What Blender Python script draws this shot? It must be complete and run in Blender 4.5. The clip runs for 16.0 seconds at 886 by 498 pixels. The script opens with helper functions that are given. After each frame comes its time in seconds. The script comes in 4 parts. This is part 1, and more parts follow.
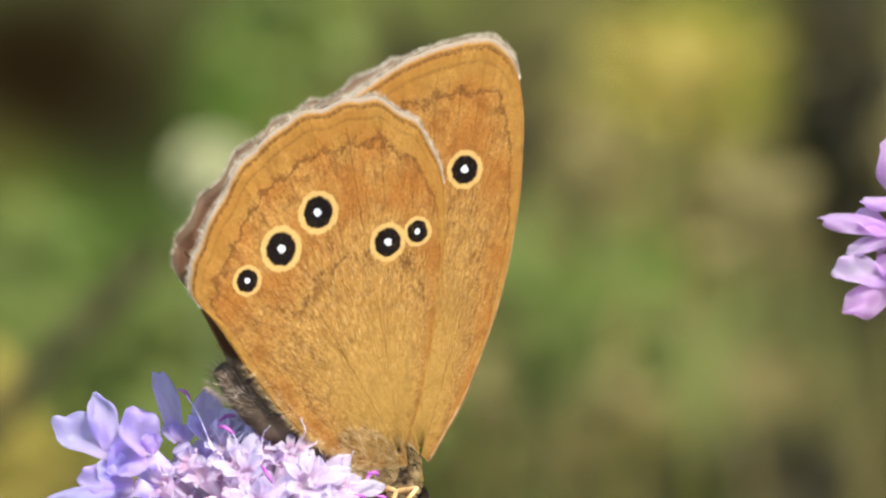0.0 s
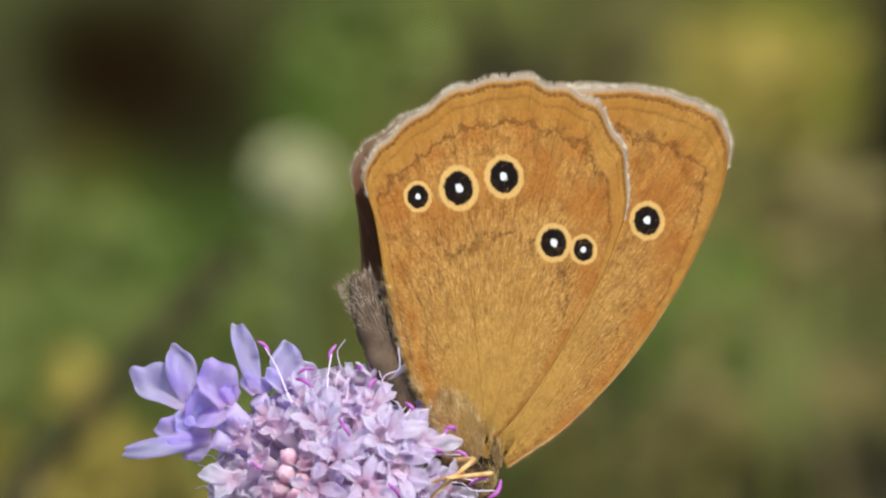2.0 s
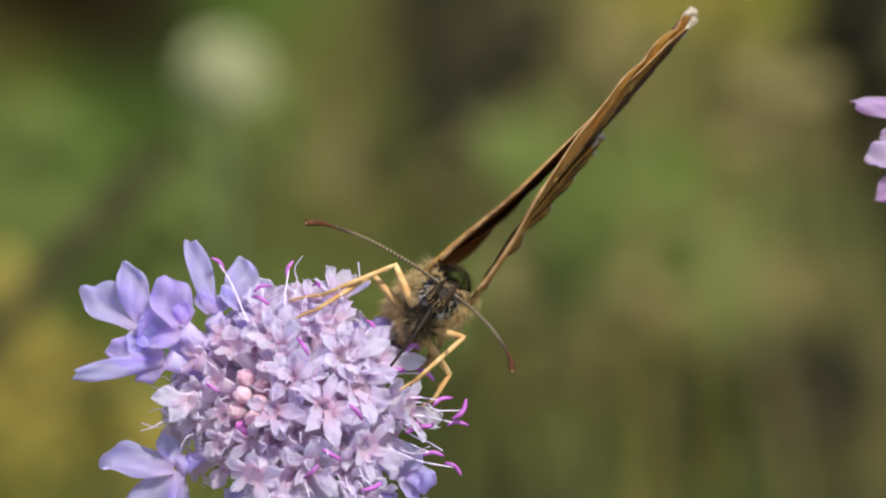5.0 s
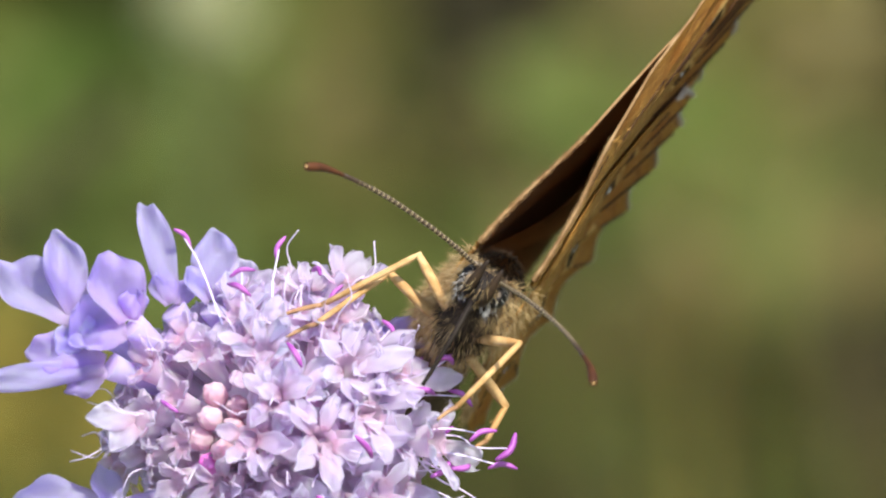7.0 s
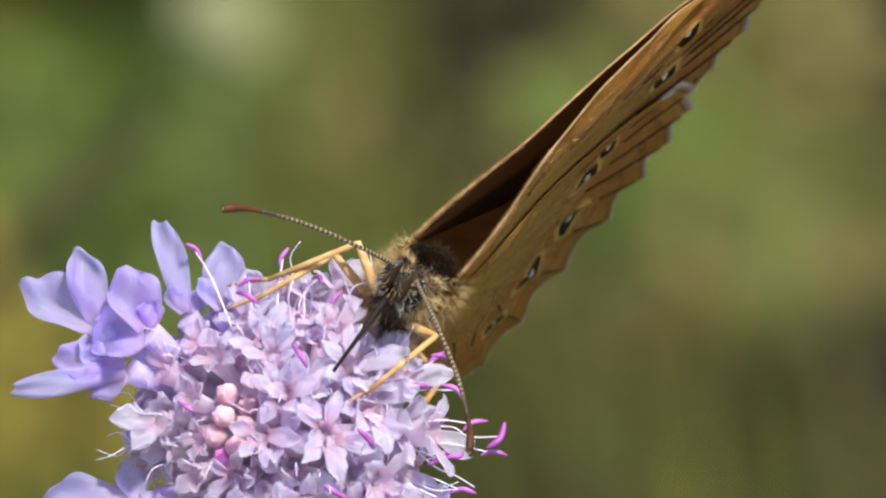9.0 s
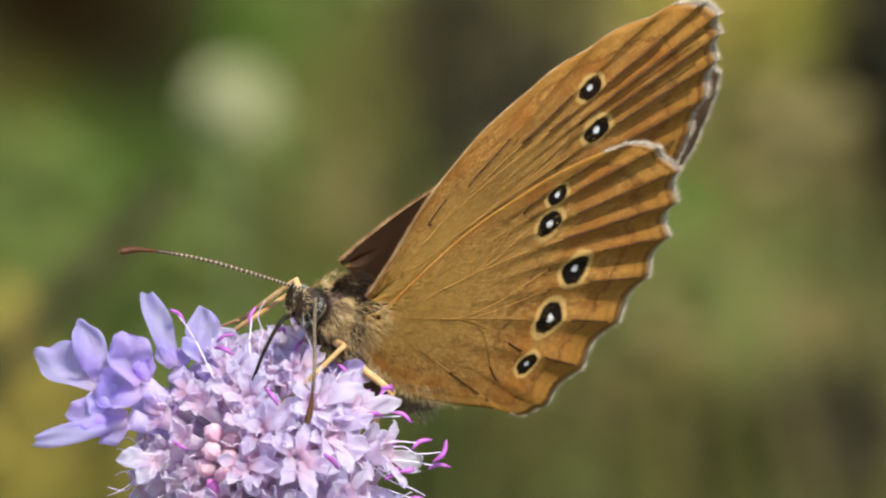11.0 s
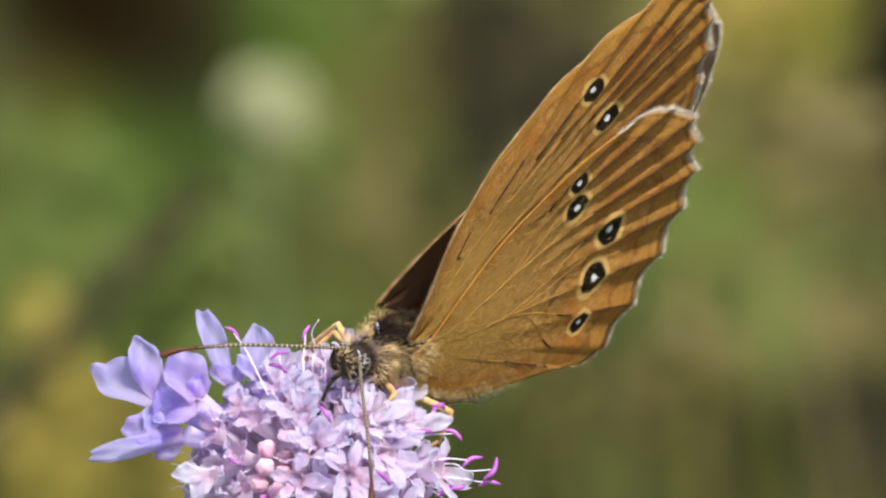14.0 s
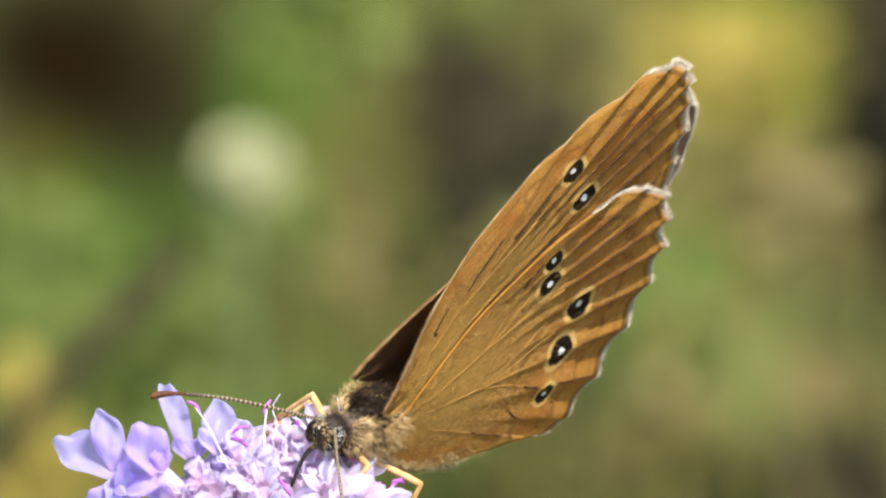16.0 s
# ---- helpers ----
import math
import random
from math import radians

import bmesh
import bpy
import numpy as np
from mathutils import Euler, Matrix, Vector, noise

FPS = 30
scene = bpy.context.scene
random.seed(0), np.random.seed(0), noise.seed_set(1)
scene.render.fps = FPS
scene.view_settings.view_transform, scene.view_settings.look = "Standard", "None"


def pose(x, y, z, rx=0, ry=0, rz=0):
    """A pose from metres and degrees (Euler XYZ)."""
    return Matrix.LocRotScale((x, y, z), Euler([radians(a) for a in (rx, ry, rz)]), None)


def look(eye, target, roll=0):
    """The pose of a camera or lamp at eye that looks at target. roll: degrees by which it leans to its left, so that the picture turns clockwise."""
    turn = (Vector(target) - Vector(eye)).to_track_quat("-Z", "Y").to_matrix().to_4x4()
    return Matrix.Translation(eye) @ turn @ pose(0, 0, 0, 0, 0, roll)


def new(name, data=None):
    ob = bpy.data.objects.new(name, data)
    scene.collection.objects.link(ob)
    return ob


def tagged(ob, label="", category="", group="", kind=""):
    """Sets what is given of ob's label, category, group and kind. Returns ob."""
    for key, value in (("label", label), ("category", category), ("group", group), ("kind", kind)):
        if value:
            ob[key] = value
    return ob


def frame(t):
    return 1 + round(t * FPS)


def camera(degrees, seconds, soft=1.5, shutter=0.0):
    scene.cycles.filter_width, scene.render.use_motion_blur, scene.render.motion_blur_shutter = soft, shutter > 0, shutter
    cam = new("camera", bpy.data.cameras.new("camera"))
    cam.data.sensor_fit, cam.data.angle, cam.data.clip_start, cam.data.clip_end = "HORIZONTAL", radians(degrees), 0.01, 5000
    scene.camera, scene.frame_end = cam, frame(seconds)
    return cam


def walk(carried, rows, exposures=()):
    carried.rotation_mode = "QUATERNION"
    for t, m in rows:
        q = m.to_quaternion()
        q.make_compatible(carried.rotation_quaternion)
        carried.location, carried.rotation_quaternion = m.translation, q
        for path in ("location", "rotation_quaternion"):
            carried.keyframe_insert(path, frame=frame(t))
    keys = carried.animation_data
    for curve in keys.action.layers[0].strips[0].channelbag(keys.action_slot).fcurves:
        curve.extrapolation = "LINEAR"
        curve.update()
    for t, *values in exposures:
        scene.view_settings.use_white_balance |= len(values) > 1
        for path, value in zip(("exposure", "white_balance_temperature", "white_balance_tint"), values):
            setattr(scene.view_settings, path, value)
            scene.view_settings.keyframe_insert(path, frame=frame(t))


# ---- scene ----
MM = 0.001
TILT = 14.0                      # the camera looks down by so many degrees
HEAD_HEIGHT = 0.42               # of the flower head over the ground
# the view's own space: x right, y away from the camera, z up the picture, origin by the flower head
VIEW = Matrix.Translation((0, 0, HEAD_HEIGHT)) @ pose(0, 0, 0, -TILT)
UPRIGHT = pose(0, 0, 0, 90)      # turns a camera to look along +y

# seconds, distance from the flower (mm), turn to the right and up (degrees)
CAM_ROWS = [(0, 900.0, 0.049, 0.120), (0.5, 900.0, -0.012, -0.124), (1, 900.0, -0.144, 0.059), (1.5, 900.0, -0.077, 0.079), (2, 900.0, -0.246, 0.130), (2.5, 900.0, -0.022, 0.100), (3, 900.0, -0.022, -0.225), (3.5, 900.0, 0.008, 0.028), (4, 882.4, -0.029, -0.060), (4.2, 878.0, -0.011, -0.099), (6.3, 756.3, -0.043, -0.399), (6.5, 714.3, -0.073, -0.409), (7, 633.8, -0.063, -0.430), (7.4, 633.8, -0.113, -0.511), (7.5, 633.8, -0.134, -0.430), (8, 636.0, -0.234, -0.390), (8.2, 640.6, -0.191, -0.351), (8.5, 647.5, -0.309, -0.495), (8.7, 661.8, -0.099, -0.437), (10.8, 825.7, -0.094, -0.282), (11, 825.7, -0.063, -0.119), (11.5, 825.7, -0.043, -0.109), (12, 833.3, 0.021, -0.080), (12.5, 829.5, -0.122, -0.039), (13, 833.3, -0.151, -0.232), (13.5, 837.2, -0.160, -0.243), (14, 837.2, -0.180, -0.111), (14.5, 841.1, -0.260, -0.092), (15, 841.1, -0.290, 0.243), (15.5, 841.1, -0.412, 0.091), (16, 845.1, -0.095, 0.110)]
cam = camera(3.183, 16.0, soft=2.3)
cam.data.dof.use_dof, cam.data.dof.aperture_fstop = True, 92.0
walk(cam, [(t, VIEW @ Matrix.Translation((0, -d * MM, 0)) @ pose(0, 0, 0, up, 0, -right) @ UPRIGHT) for t, d, right, up in CAM_ROWS],
     exposures=[(0, 0.90), (0.5, 0.60), (1, 0.32), (1.5, 0.34), (2, 0.36), (2.5, 0.36), (2.8, 0.38), (3, 0.56), (3.5, 0.26), (4, 0.22), (4.2, 0.24), (6.3, 0.74), (7, 0.72), (8, 0.60), (11, 0.60), (14, 0.65), (15, 0.68), (16, 1.08)])

# ---- light: clear summer sky and the sun high on the right behind the camera ----
SUN_WAY = (VIEW.to_3x3() @ Vector((0.27, -0.70, 0.64))).normalized()      # towards the sun
world = bpy.data.worlds.new("sky")
scene.world = world
world.use_nodes = True
sky = world.node_tree.nodes.new("ShaderNodeTexSky")
sky.sky_type, sky.sun_disc = "NISHITA", False
sky.sun_elevation = math.asin(SUN_WAY.z)
sky.sun_rotation = math.atan2(SUN_WAY.x, SUN_WAY.y)
background = world.node_tree.nodes["Background"]
background.inputs["Strength"].default_value = 0.15
world.node_tree.links.new(sky.outputs["Color"], background.inputs["Color"])
lamp = bpy.data.lights.new("sun", "SUN")
lamp.energy, lamp.angle, lamp.color = 4.5, radians(0.53), (1.0, 0.95, 0.86)
new("sun", lamp).matrix_world = look(SUN_WAY * 20, (0, 0, 0))


# ---- materials ----
class Nodes:
    """A material's node tree, with short ways to write it."""

    def __init__(self, name):
        self.mat = bpy.data.materials.new(name)
        self.mat.use_nodes = True
        self.tree = self.mat.node_tree
        self.shader = self.tree.nodes["Principled BSDF"]

    def node(self, kind, values=(), **settings):
        n = self.tree.nodes.new("ShaderNode" + kind)
        for key, value in settings.items():
            setattr(n, key, value)
        for key, value in dict(values).items():
            self.put(n.inputs[key], value)
        return n

    def put(self, socket, value):
        if isinstance(value, bpy.types.NodeSocket):
            self.tree.links.new(value, socket)
        elif isinstance(value, tuple) and len(value) == 3 and socket.type == "RGBA":
            socket.default_value = (*value, 1)
        else:
            socket.default_value = value

    def math(self, op, a, b=0.0):
        return self.node("Math", {0: a, 1: b}, operation=op).outputs[0]

    def mix(self, fac, a, b, mode="MIX"):
        n = self.node("Mix", {0: fac, 6: a, 7: b}, data_type="RGBA", blend_type=mode)
        return n.outputs[2]

    def span(self, value, lo, hi, to_lo=0.0, to_hi=1.0, smooth=True):
        n = self.node("MapRange", {0: value, 1: lo, 2: hi, 3: to_lo, 4: to_hi}, interpolation_type="SMOOTHSTEP" if smooth else "LINEAR")
        return n.outputs[0]

    def place(self):
        return self.node("TexCoord").outputs["Object"]

    def noise(self, scale, detail=3.0, rough=0.55, vector=None, stretch=None):
        vector = vector or self.place()
        if stretch:
            vector = self.node("Mapping", {0: vector, 3: stretch}).outputs[0]
        return self.node("TexNoise", {"Vector": vector, "Scale": scale, "Detail": detail, "Roughness": rough}).outputs["Fac"]

    def done(self, color, rough=0.6, bump=None, strength=0.3, size=0.0001, gloss=0.5, **more):
        self.put(self.shader.inputs["Specular IOR Level"], gloss)
        self.put(self.shader.inputs["Base Color"], color)
        self.put(self.shader.inputs["Roughness"], rough)
        for key, value in more.items():
            self.put(self.shader.inputs[key], value)
        if bump is not None:
            b = self.node("Bump", {"Height": bump, "Strength": strength, "Distance": size})
            self.put(self.shader.inputs["Normal"], b.outputs[0])
        return self.mat

    def thin(self, color, share, clear=0.0):
        """Let part of the light shine through, as through a leaf or petal, and a little of it straight."""
        glow = self.node("BsdfTranslucent", {"Color": color})
        both = self.node("MixShader", {0: share, 1: self.shader.outputs[0], 2: glow.outputs[0]})
        if clear:
            both = self.node("MixShader", {0: clear, 1: both.outputs[0], 2: self.node("BsdfTransparent", {"Color": color}).outputs[0]})
        self.put(self.tree.nodes["Material Output"].inputs["Surface"], both.outputs[0])


def petal_material(name, base, tip, heart, share=0.63, clear=0.10):
    m = Nodes(name)
    uv = m.node("UVMap").outputs[0]
    along = m.node("SeparateXYZ", {0: uv}).outputs[1]
    rand = m.node("ObjectInfo").outputs["Random"]
    col = m.mix(m.span(along, 0.15, 0.75), base, tip)
    col = m.mix(m.span(along, 0.3, 0.0), col, heart)
    vein = m.noise(900, 2, vector=uv, stretch=(0.02, 0.0015, 1))
    spots = m.noise(420, 3)
    col = m.mix(m.span(spots, 0.35, 0.7), col, m.mix(0.12, col, (0.9, 0.86, 0.95)))
    hue = m.node("HueSaturation", {"Hue": m.span(rand, 0, 1, 0.485, 0.515, False), "Saturation": m.span(rand, 0, 1, 0.8, 1.15, False),
                                   "Value": 1.0, "Color": col}).outputs[0]
    mat = m.done(hue, 0.6, bump=m.math("ADD", vein, spots), strength=0.15, size=0.00010, gloss=0.12)
    m.shader.inputs["Subsurface Weight"].default_value = 0.85
    m.shader.inputs["Subsurface Radius"].default_value = (1.0, 0.8, 1.0)
    m.shader.inputs["Subsurface Scale"].default_value = 0.0014
    through_petal = m.node("HueSaturation", {"Hue": 0.505, "Saturation": 1.0, "Value": 1.03, "Color": hue}).outputs[0]
    m.thin(through_petal, share, clear)
    return mat


def plain(name, color, other, scale, rough=0.6, bump=0.3, size=0.0001, **more):
    m = Nodes(name)
    n = m.noise(scale, 4)
    rand = m.node("ObjectInfo").outputs["Random"]
    col = m.mix(m.span(n, 0.35, 0.68), color, other)
    col = m.node("HueSaturation", {"Hue": 0.5, "Saturation": 1.0, "Value": m.span(rand, 0, 1, 0.88, 1.12, False), "Color": col}).outputs[0]
    return m.done(col, rough, bump=m.noise(scale * 3, 3), strength=bump, size=size, **more)


RAY_PETAL = petal_material("ray_petal", (0.70, 0.59, 0.92), (0.69, 0.60, 0.95), (0.80, 0.66, 0.88), 0.55)
DISC_PETAL = petal_material("disc_petal", (0.86, 0.71, 0.84), (0.88, 0.80, 0.92), (0.86, 0.65, 0.77), 0.55, 0.16)
DISC_OPEN = petal_material("open_disc_petal", (0.85, 0.75, 0.89), (0.87, 0.82, 0.94), (0.86, 0.67, 0.79), 0.55, 0.16)
FAR_PETAL = petal_material("far_petal", (0.80, 0.58, 0.88), (0.82, 0.62, 0.90), (0.80, 0.56, 0.82))
BUD = petal_material("bud", (0.72, 0.44, 0.58), (0.78, 0.54, 0.69), (0.70, 0.40, 0.50), 0.25, 0.0)
CORE = petal_material("floret_tubes", (0.86, 0.68, 0.78), (0.86, 0.70, 0.80), (0.86, 0.66, 0.76), 0.12, 0.0)
FILAMENT = plain("filament", (0.78, 0.70, 0.86), (0.70, 0.58, 0.84), 900, 0.4)
ANTHER = plain("anther", (0.28, 0.05, 0.30), (0.44, 0.13, 0.46), 1500, 0.5)
POLLEN_BUD = plain("magenta_bud", (0.68, 0.12, 0.50), (0.74, 0.32, 0.62), 1200, 0.5)
GREEN = plain("green_stem", (0.10, 0.16, 0.05), (0.16, 0.22, 0.08), 300, 0.6)
TAN = plain("tan_leg", (0.44, 0.25, 0.095), (0.62, 0.41, 0.19), 1500, 0.6, gloss=0.15)
DARK_TARSUS = plain("dark_tarsus", (0.22, 0.11, 0.05), (0.34, 0.19, 0.08), 1500, 0.5)
CHITIN = plain("dark_chitin", (0.014, 0.010, 0.008), (0.03, 0.022, 0.016), 1200, 0.6, gloss=0.12)
EYE_PALE = plain("pale_scale", (0.50, 0.47, 0.42), (0.66, 0.63, 0.58), 1800, 0.6)
FUR_PALE = plain("pale_fur", (0.32, 0.20, 0.08), (0.62, 0.46, 0.24), 1800, 0.7, gloss=0.12)
FUR_GREY = plain("grey_brown_fur", (0.20, 0.145, 0.11), (0.44, 0.36, 0.29), 1800, 0.7, gloss=0.12)
FUR_DARK = plain("dark_fur", (0.012, 0.008, 0.006), (0.05, 0.030, 0.016), 1800, 0.6, gloss=0.2)
FRINGE = plain("fringe_hair", (0.32, 0.26, 0.19), (0.57, 0.50, 0.39), 1200, 0.7, gloss=0.12)
ABDOMEN = plain("abdomen_skin", (0.075, 0.052, 0.036), (0.15, 0.105, 0.070), 700, 0.7, gloss=0.12)
CLUB = plain("antenna_club", (0.045, 0.018, 0.010), (0.085, 0.032, 0.014), 1500, 0.45, gloss=0.12)
SCALE = plain("golden_scale", (0.22, 0.105, 0.018), (0.50, 0.29, 0.075), 1500, 0.7, gloss=0.12)
# vein brown darkened to paint in the shadow along each ridge
VEIN_SHADOWED = plain("shadowed_vein", (0.035, 0.015, 0.007), (0.07, 0.03, 0.012), 1500, 0.6, gloss=0.12)
VEIN_BROWN = plain("brown_vein", (0.16, 0.07, 0.02), (0.22, 0.10, 0.03), 1500, 0.6, gloss=0.12)
COSTA = plain("leading_edge", (0.20, 0.11, 0.045), (0.33, 0.21, 0.10), 900, 0.6, gloss=0.12)
VEIN = plain("vein_ridge", (0.25, 0.125, 0.030), (0.31, 0.16, 0.042), 1500, 0.6, gloss=0.12)


def shaft_material():
    """The antenna's shaft: pale rings on dark brown."""
    m = Nodes("antenna_shaft")
    along = m.node("SeparateXYZ", {0: m.node("UVMap").outputs[0]}).outputs[1]
    ring = m.math("FRACT", m.math("MULTIPLY", along, 34.0))
    pale = m.span(m.math("ABSOLUTE", m.math("SUBTRACT", ring, 0.5)), 0.10, 0.17, 1.0, 0.0)
    pale = m.math("MULTIPLY", pale, m.span(along, 0.80, 0.95, 1.0, 0.0))
    return m.done(m.mix(pale, (0.045, 0.024, 0.013), (0.42, 0.34, 0.20)), 0.5)


SHAFT = shaft_material()


def eye_material():
    """A dark compound eye with paler bars down it."""
    m = Nodes("eye")
    bars = m.noise(1.0, 2, 0.5, stretch=(3800, 1200, 500))
    return m.done(m.mix(m.span(bars, 0.52, 0.60), (0.010, 0.008, 0.007), (0.16, 0.12, 0.08)), 0.55, gloss=0.25)


EYE = eye_material()


def wing_underside(name, spots, radii, margin):
    """Golden brown scales, veined and darker towards the margin, with ringed eyespots at their places (mm in the wing's x and z)."""
    m = Nodes(name)
    place = m.node("VectorMath", {0: m.place(), 1: (1000, 0, 1000)}, operation="MULTIPLY").outputs[0]
    uv = m.node("SeparateXYZ", {0: m.node("UVMap").outputs[0]})
    turn, out = uv.outputs[0], uv.outputs[1]
    uv_at = m.node("UVMap").outputs[0]
    streak = m.noise(1.0, 4, 0.6, vector=uv_at, stretch=(70, 9, 1))
    comb = m.noise(1.0, 3, 0.65, vector=uv_at, stretch=(190, 30, 1))
    blotch = m.noise(1.1, 4, 0.65, vector=place)
    coarse = m.noise(0.35, 4, vector=place)
    fine = m.noise(5.0, 5, 0.7, vector=place)
    grain = m.noise(14.0, 3, 0.7, vector=place)
    col = m.mix(m.span(coarse, 0.35, 0.65), (0.41, 0.184, 0.040), (0.53, 0.270, 0.068))
    col = m.mix(m.span(fine, 0.46, 0.58, 0.0, 0.55), col, (0.21, 0.078, 0.016))
    col = m.mix(m.span(grain, 0.50, 0.64, 0.0, 0.60), col, (0.62, 0.38, 0.10))
    fleck = m.noise(7.5, 2, 0.8, vector=place)
    col = m.mix(m.span(fleck, 0.54, 0.66, 0.0, 0.60), col, (0.68, 0.43, 0.13))
    col = m.mix(m.span(fleck, 0.45, 0.34, 0.0, 0.50), col, (0.12, 0.05, 0.012))
    col = m.mix(m.span(grain, 0.46, 0.34, 0.0, 0.45), col, (0.13, 0.05, 0.012))
    col = m.mix(m.span(comb, 0.48, 0.62, 0.0, 0.32), col, (0.125, 0.052, 0.013))
    col = m.mix(m.span(blotch, 0.50, 0.64, 0.0, 0.55), col, (0.150, 0.062, 0.014))
    col = m.mix(m.span(blotch, 0.46, 0.32, 0.0, 0.40), col, (0.400, 0.205, 0.036))
    col = m.mix(m.span(streak, 0.48, 0.62, 0.0, 0.45), col, (0.150, 0.062, 0.015))
    # short pale and dark hairs over the inner two thirds
    tress = m.noise(1.0, 2, 0.6, vector=uv_at, stretch=(330, 34, 1))
    inner = m.span(out, 0.85, 0.45, 0.25, 1.0)
    col = m.mix(m.math("MULTIPLY", inner, m.span(tress, 0.53, 0.64, 0.0, 0.60)), col, (0.60, 0.41, 0.17))
    col = m.mix(m.math("MULTIPLY", inner, m.span(tress, 0.46, 0.36, 0.0, 0.60)), col, (0.13, 0.060, 0.018))
    # the base is dusted with greenish scales
    col = m.mix(m.span(out, 0.62, 0.1, 0.0, 0.52), col, (0.45, 0.27, 0.06))
    col = m.mix(m.math("MULTIPLY", m.span(out, 0.55, 0.75), m.span(coarse, 0.62, 0.38, 0.12, 0.50)), col, (0.33, 0.104, 0.015))
    # bands along the margin, wavy where a vein meets them
    wave = m.math("ADD", out, m.math("ADD", m.math("MULTIPLY", m.math("SUBTRACT", m.noise(0.9, 2, vector=place), 0.5), 0.12), m.math("MULTIPLY", m.math("SUBTRACT", m.noise(4.5, 3, 0.7, vector=place), 0.5), 0.05)))
    band = m.math("MULTIPLY", m.span(wave, 0.865, 0.873), m.span(wave, 0.895, 0.875))
    band = m.math("ADD", band, m.math("MULTIPLY", m.math("MULTIPLY", m.span(wave, 0.555, 0.562), m.span(wave, 0.59, 0.565)), m.span(blotch, 0.4, 0.6)))
    col = m.mix(m.math("MULTIPLY", band, m.span(fine, 0.3, 0.6, 0.3, 0.75)), col, (0.088, 0.034, 0.011))
    col = m.mix(m.span(wave, 0.86, 0.93, 0.0, 0.5), col, (0.381, 0.197, 0.037))
    rim = m.math("MULTIPLY", m.span(turn, margin[0] - 0.02, margin[0] + 0.02), m.span(turn, margin[1] + 0.02, margin[1] - 0.02))
    edge = m.math("ADD", out, m.math("MULTIPLY", m.math("SUBTRACT", m.noise(5.0, 3, 0.7, vector=place), 0.5), 0.022))
    line = m.math("ADD", m.math("MULTIPLY", m.math("MULTIPLY", m.span(edge, 0.936, 0.940), m.span(edge, 0.950, 0.944)), 0.45), m.math("MULTIPLY", m.span(edge, 0.968, 0.973), m.span(edge, 0.986, 0.980)))
    col = m.mix(m.math("MULTIPLY", m.math("MULTIPLY", line, rim), m.span(fine, 0.35, 0.6, 0.25, 0.8)), col, (0.082, 0.034, 0.014))
    col = m.mix(m.math("MULTIPLY", rim, m.span(edge, 0.984, 0.994)), col, (0.34, 0.275, 0.205))
    wob = m.math("ADD", m.math("MULTIPLY", m.math("SUBTRACT", m.noise(3.0, 2, vector=place), 0.5), 0.20), m.math("MULTIPLY", m.math("SUBTRACT", m.noise(12.0, 2, vector=place), 0.5), 0.16))
    for (x, z), r in zip(spots, radii):
        off = m.node("VectorMath", {0: place, 1: (x, 0, z)}, operation="DISTANCE").outputs["Value"]
        off = m.math("ADD", m.math("DIVIDE", off, r * 0.94), wob)
        col = m.mix(m.span(off, 1.04, 0.93), col, (0.62, 0.385, 0.13))
        col = m.mix(m.span(off, 0.76, 0.67), col, (0.005, 0.004, 0.004))
        col = m.mix(m.span(off, 0.22, 0.15), col, (0.80, 0.81, 0.83))
    mat = m.done(col, 0.62, bump=m.math("ADD", m.math("ADD", fine, comb), m.math("ADD", grain, blotch)), strength=0.6, size=0.00017, gloss=0.08)
    m.thin((0.50, 0.24, 0.08), 0.17)
    return mat


def wing_upperside():
    m = Nodes("wing_upperside")
    place = m.node("VectorMath", {0: m.place(), 1: (1000, 0, 1000)}, operation="MULTIPLY").outputs[0]
    out = m.node("SeparateXYZ", {0: m.node("UVMap").outputs[0]}).outputs[1]
    col = m.mix(m.span(m.noise(2.0, 5, 0.65, vector=place), 0.35, 0.65), (0.115, 0.072, 0.048), (0.20, 0.130, 0.088))
    col = m.mix(m.span(out, 0.972, 0.985), col, (0.22, 0.16, 0.11))
    mat = m.done(col, 0.6, bump=m.noise(9.0, 4, vector=place), strength=0.4, size=0.00008, gloss=0.08)
    m.thin((0.58, 0.37, 0.21), 0.56)
    return mat


# ---- mesh helpers ----
def part(name, bm, material, parent, label=""):
    """One mesh object of a bmesh, under a thing or a part."""
    me = bpy.data.meshes.new(name)
    bm.to_mesh(me)
    bm.free()
    for mat in material if isinstance(material, (list, tuple)) else (material,):
        me.materials.append(mat)
    ob = new(name, me)
    ob.parent = parent
    return tagged(ob, label)


def share(name, mesh, parent, m, label=""):
    """Another object on the same mesh."""
    ob = new(name, mesh)
    ob.parent = parent
    ob.matrix_basis = m
    return tagged(ob, label)


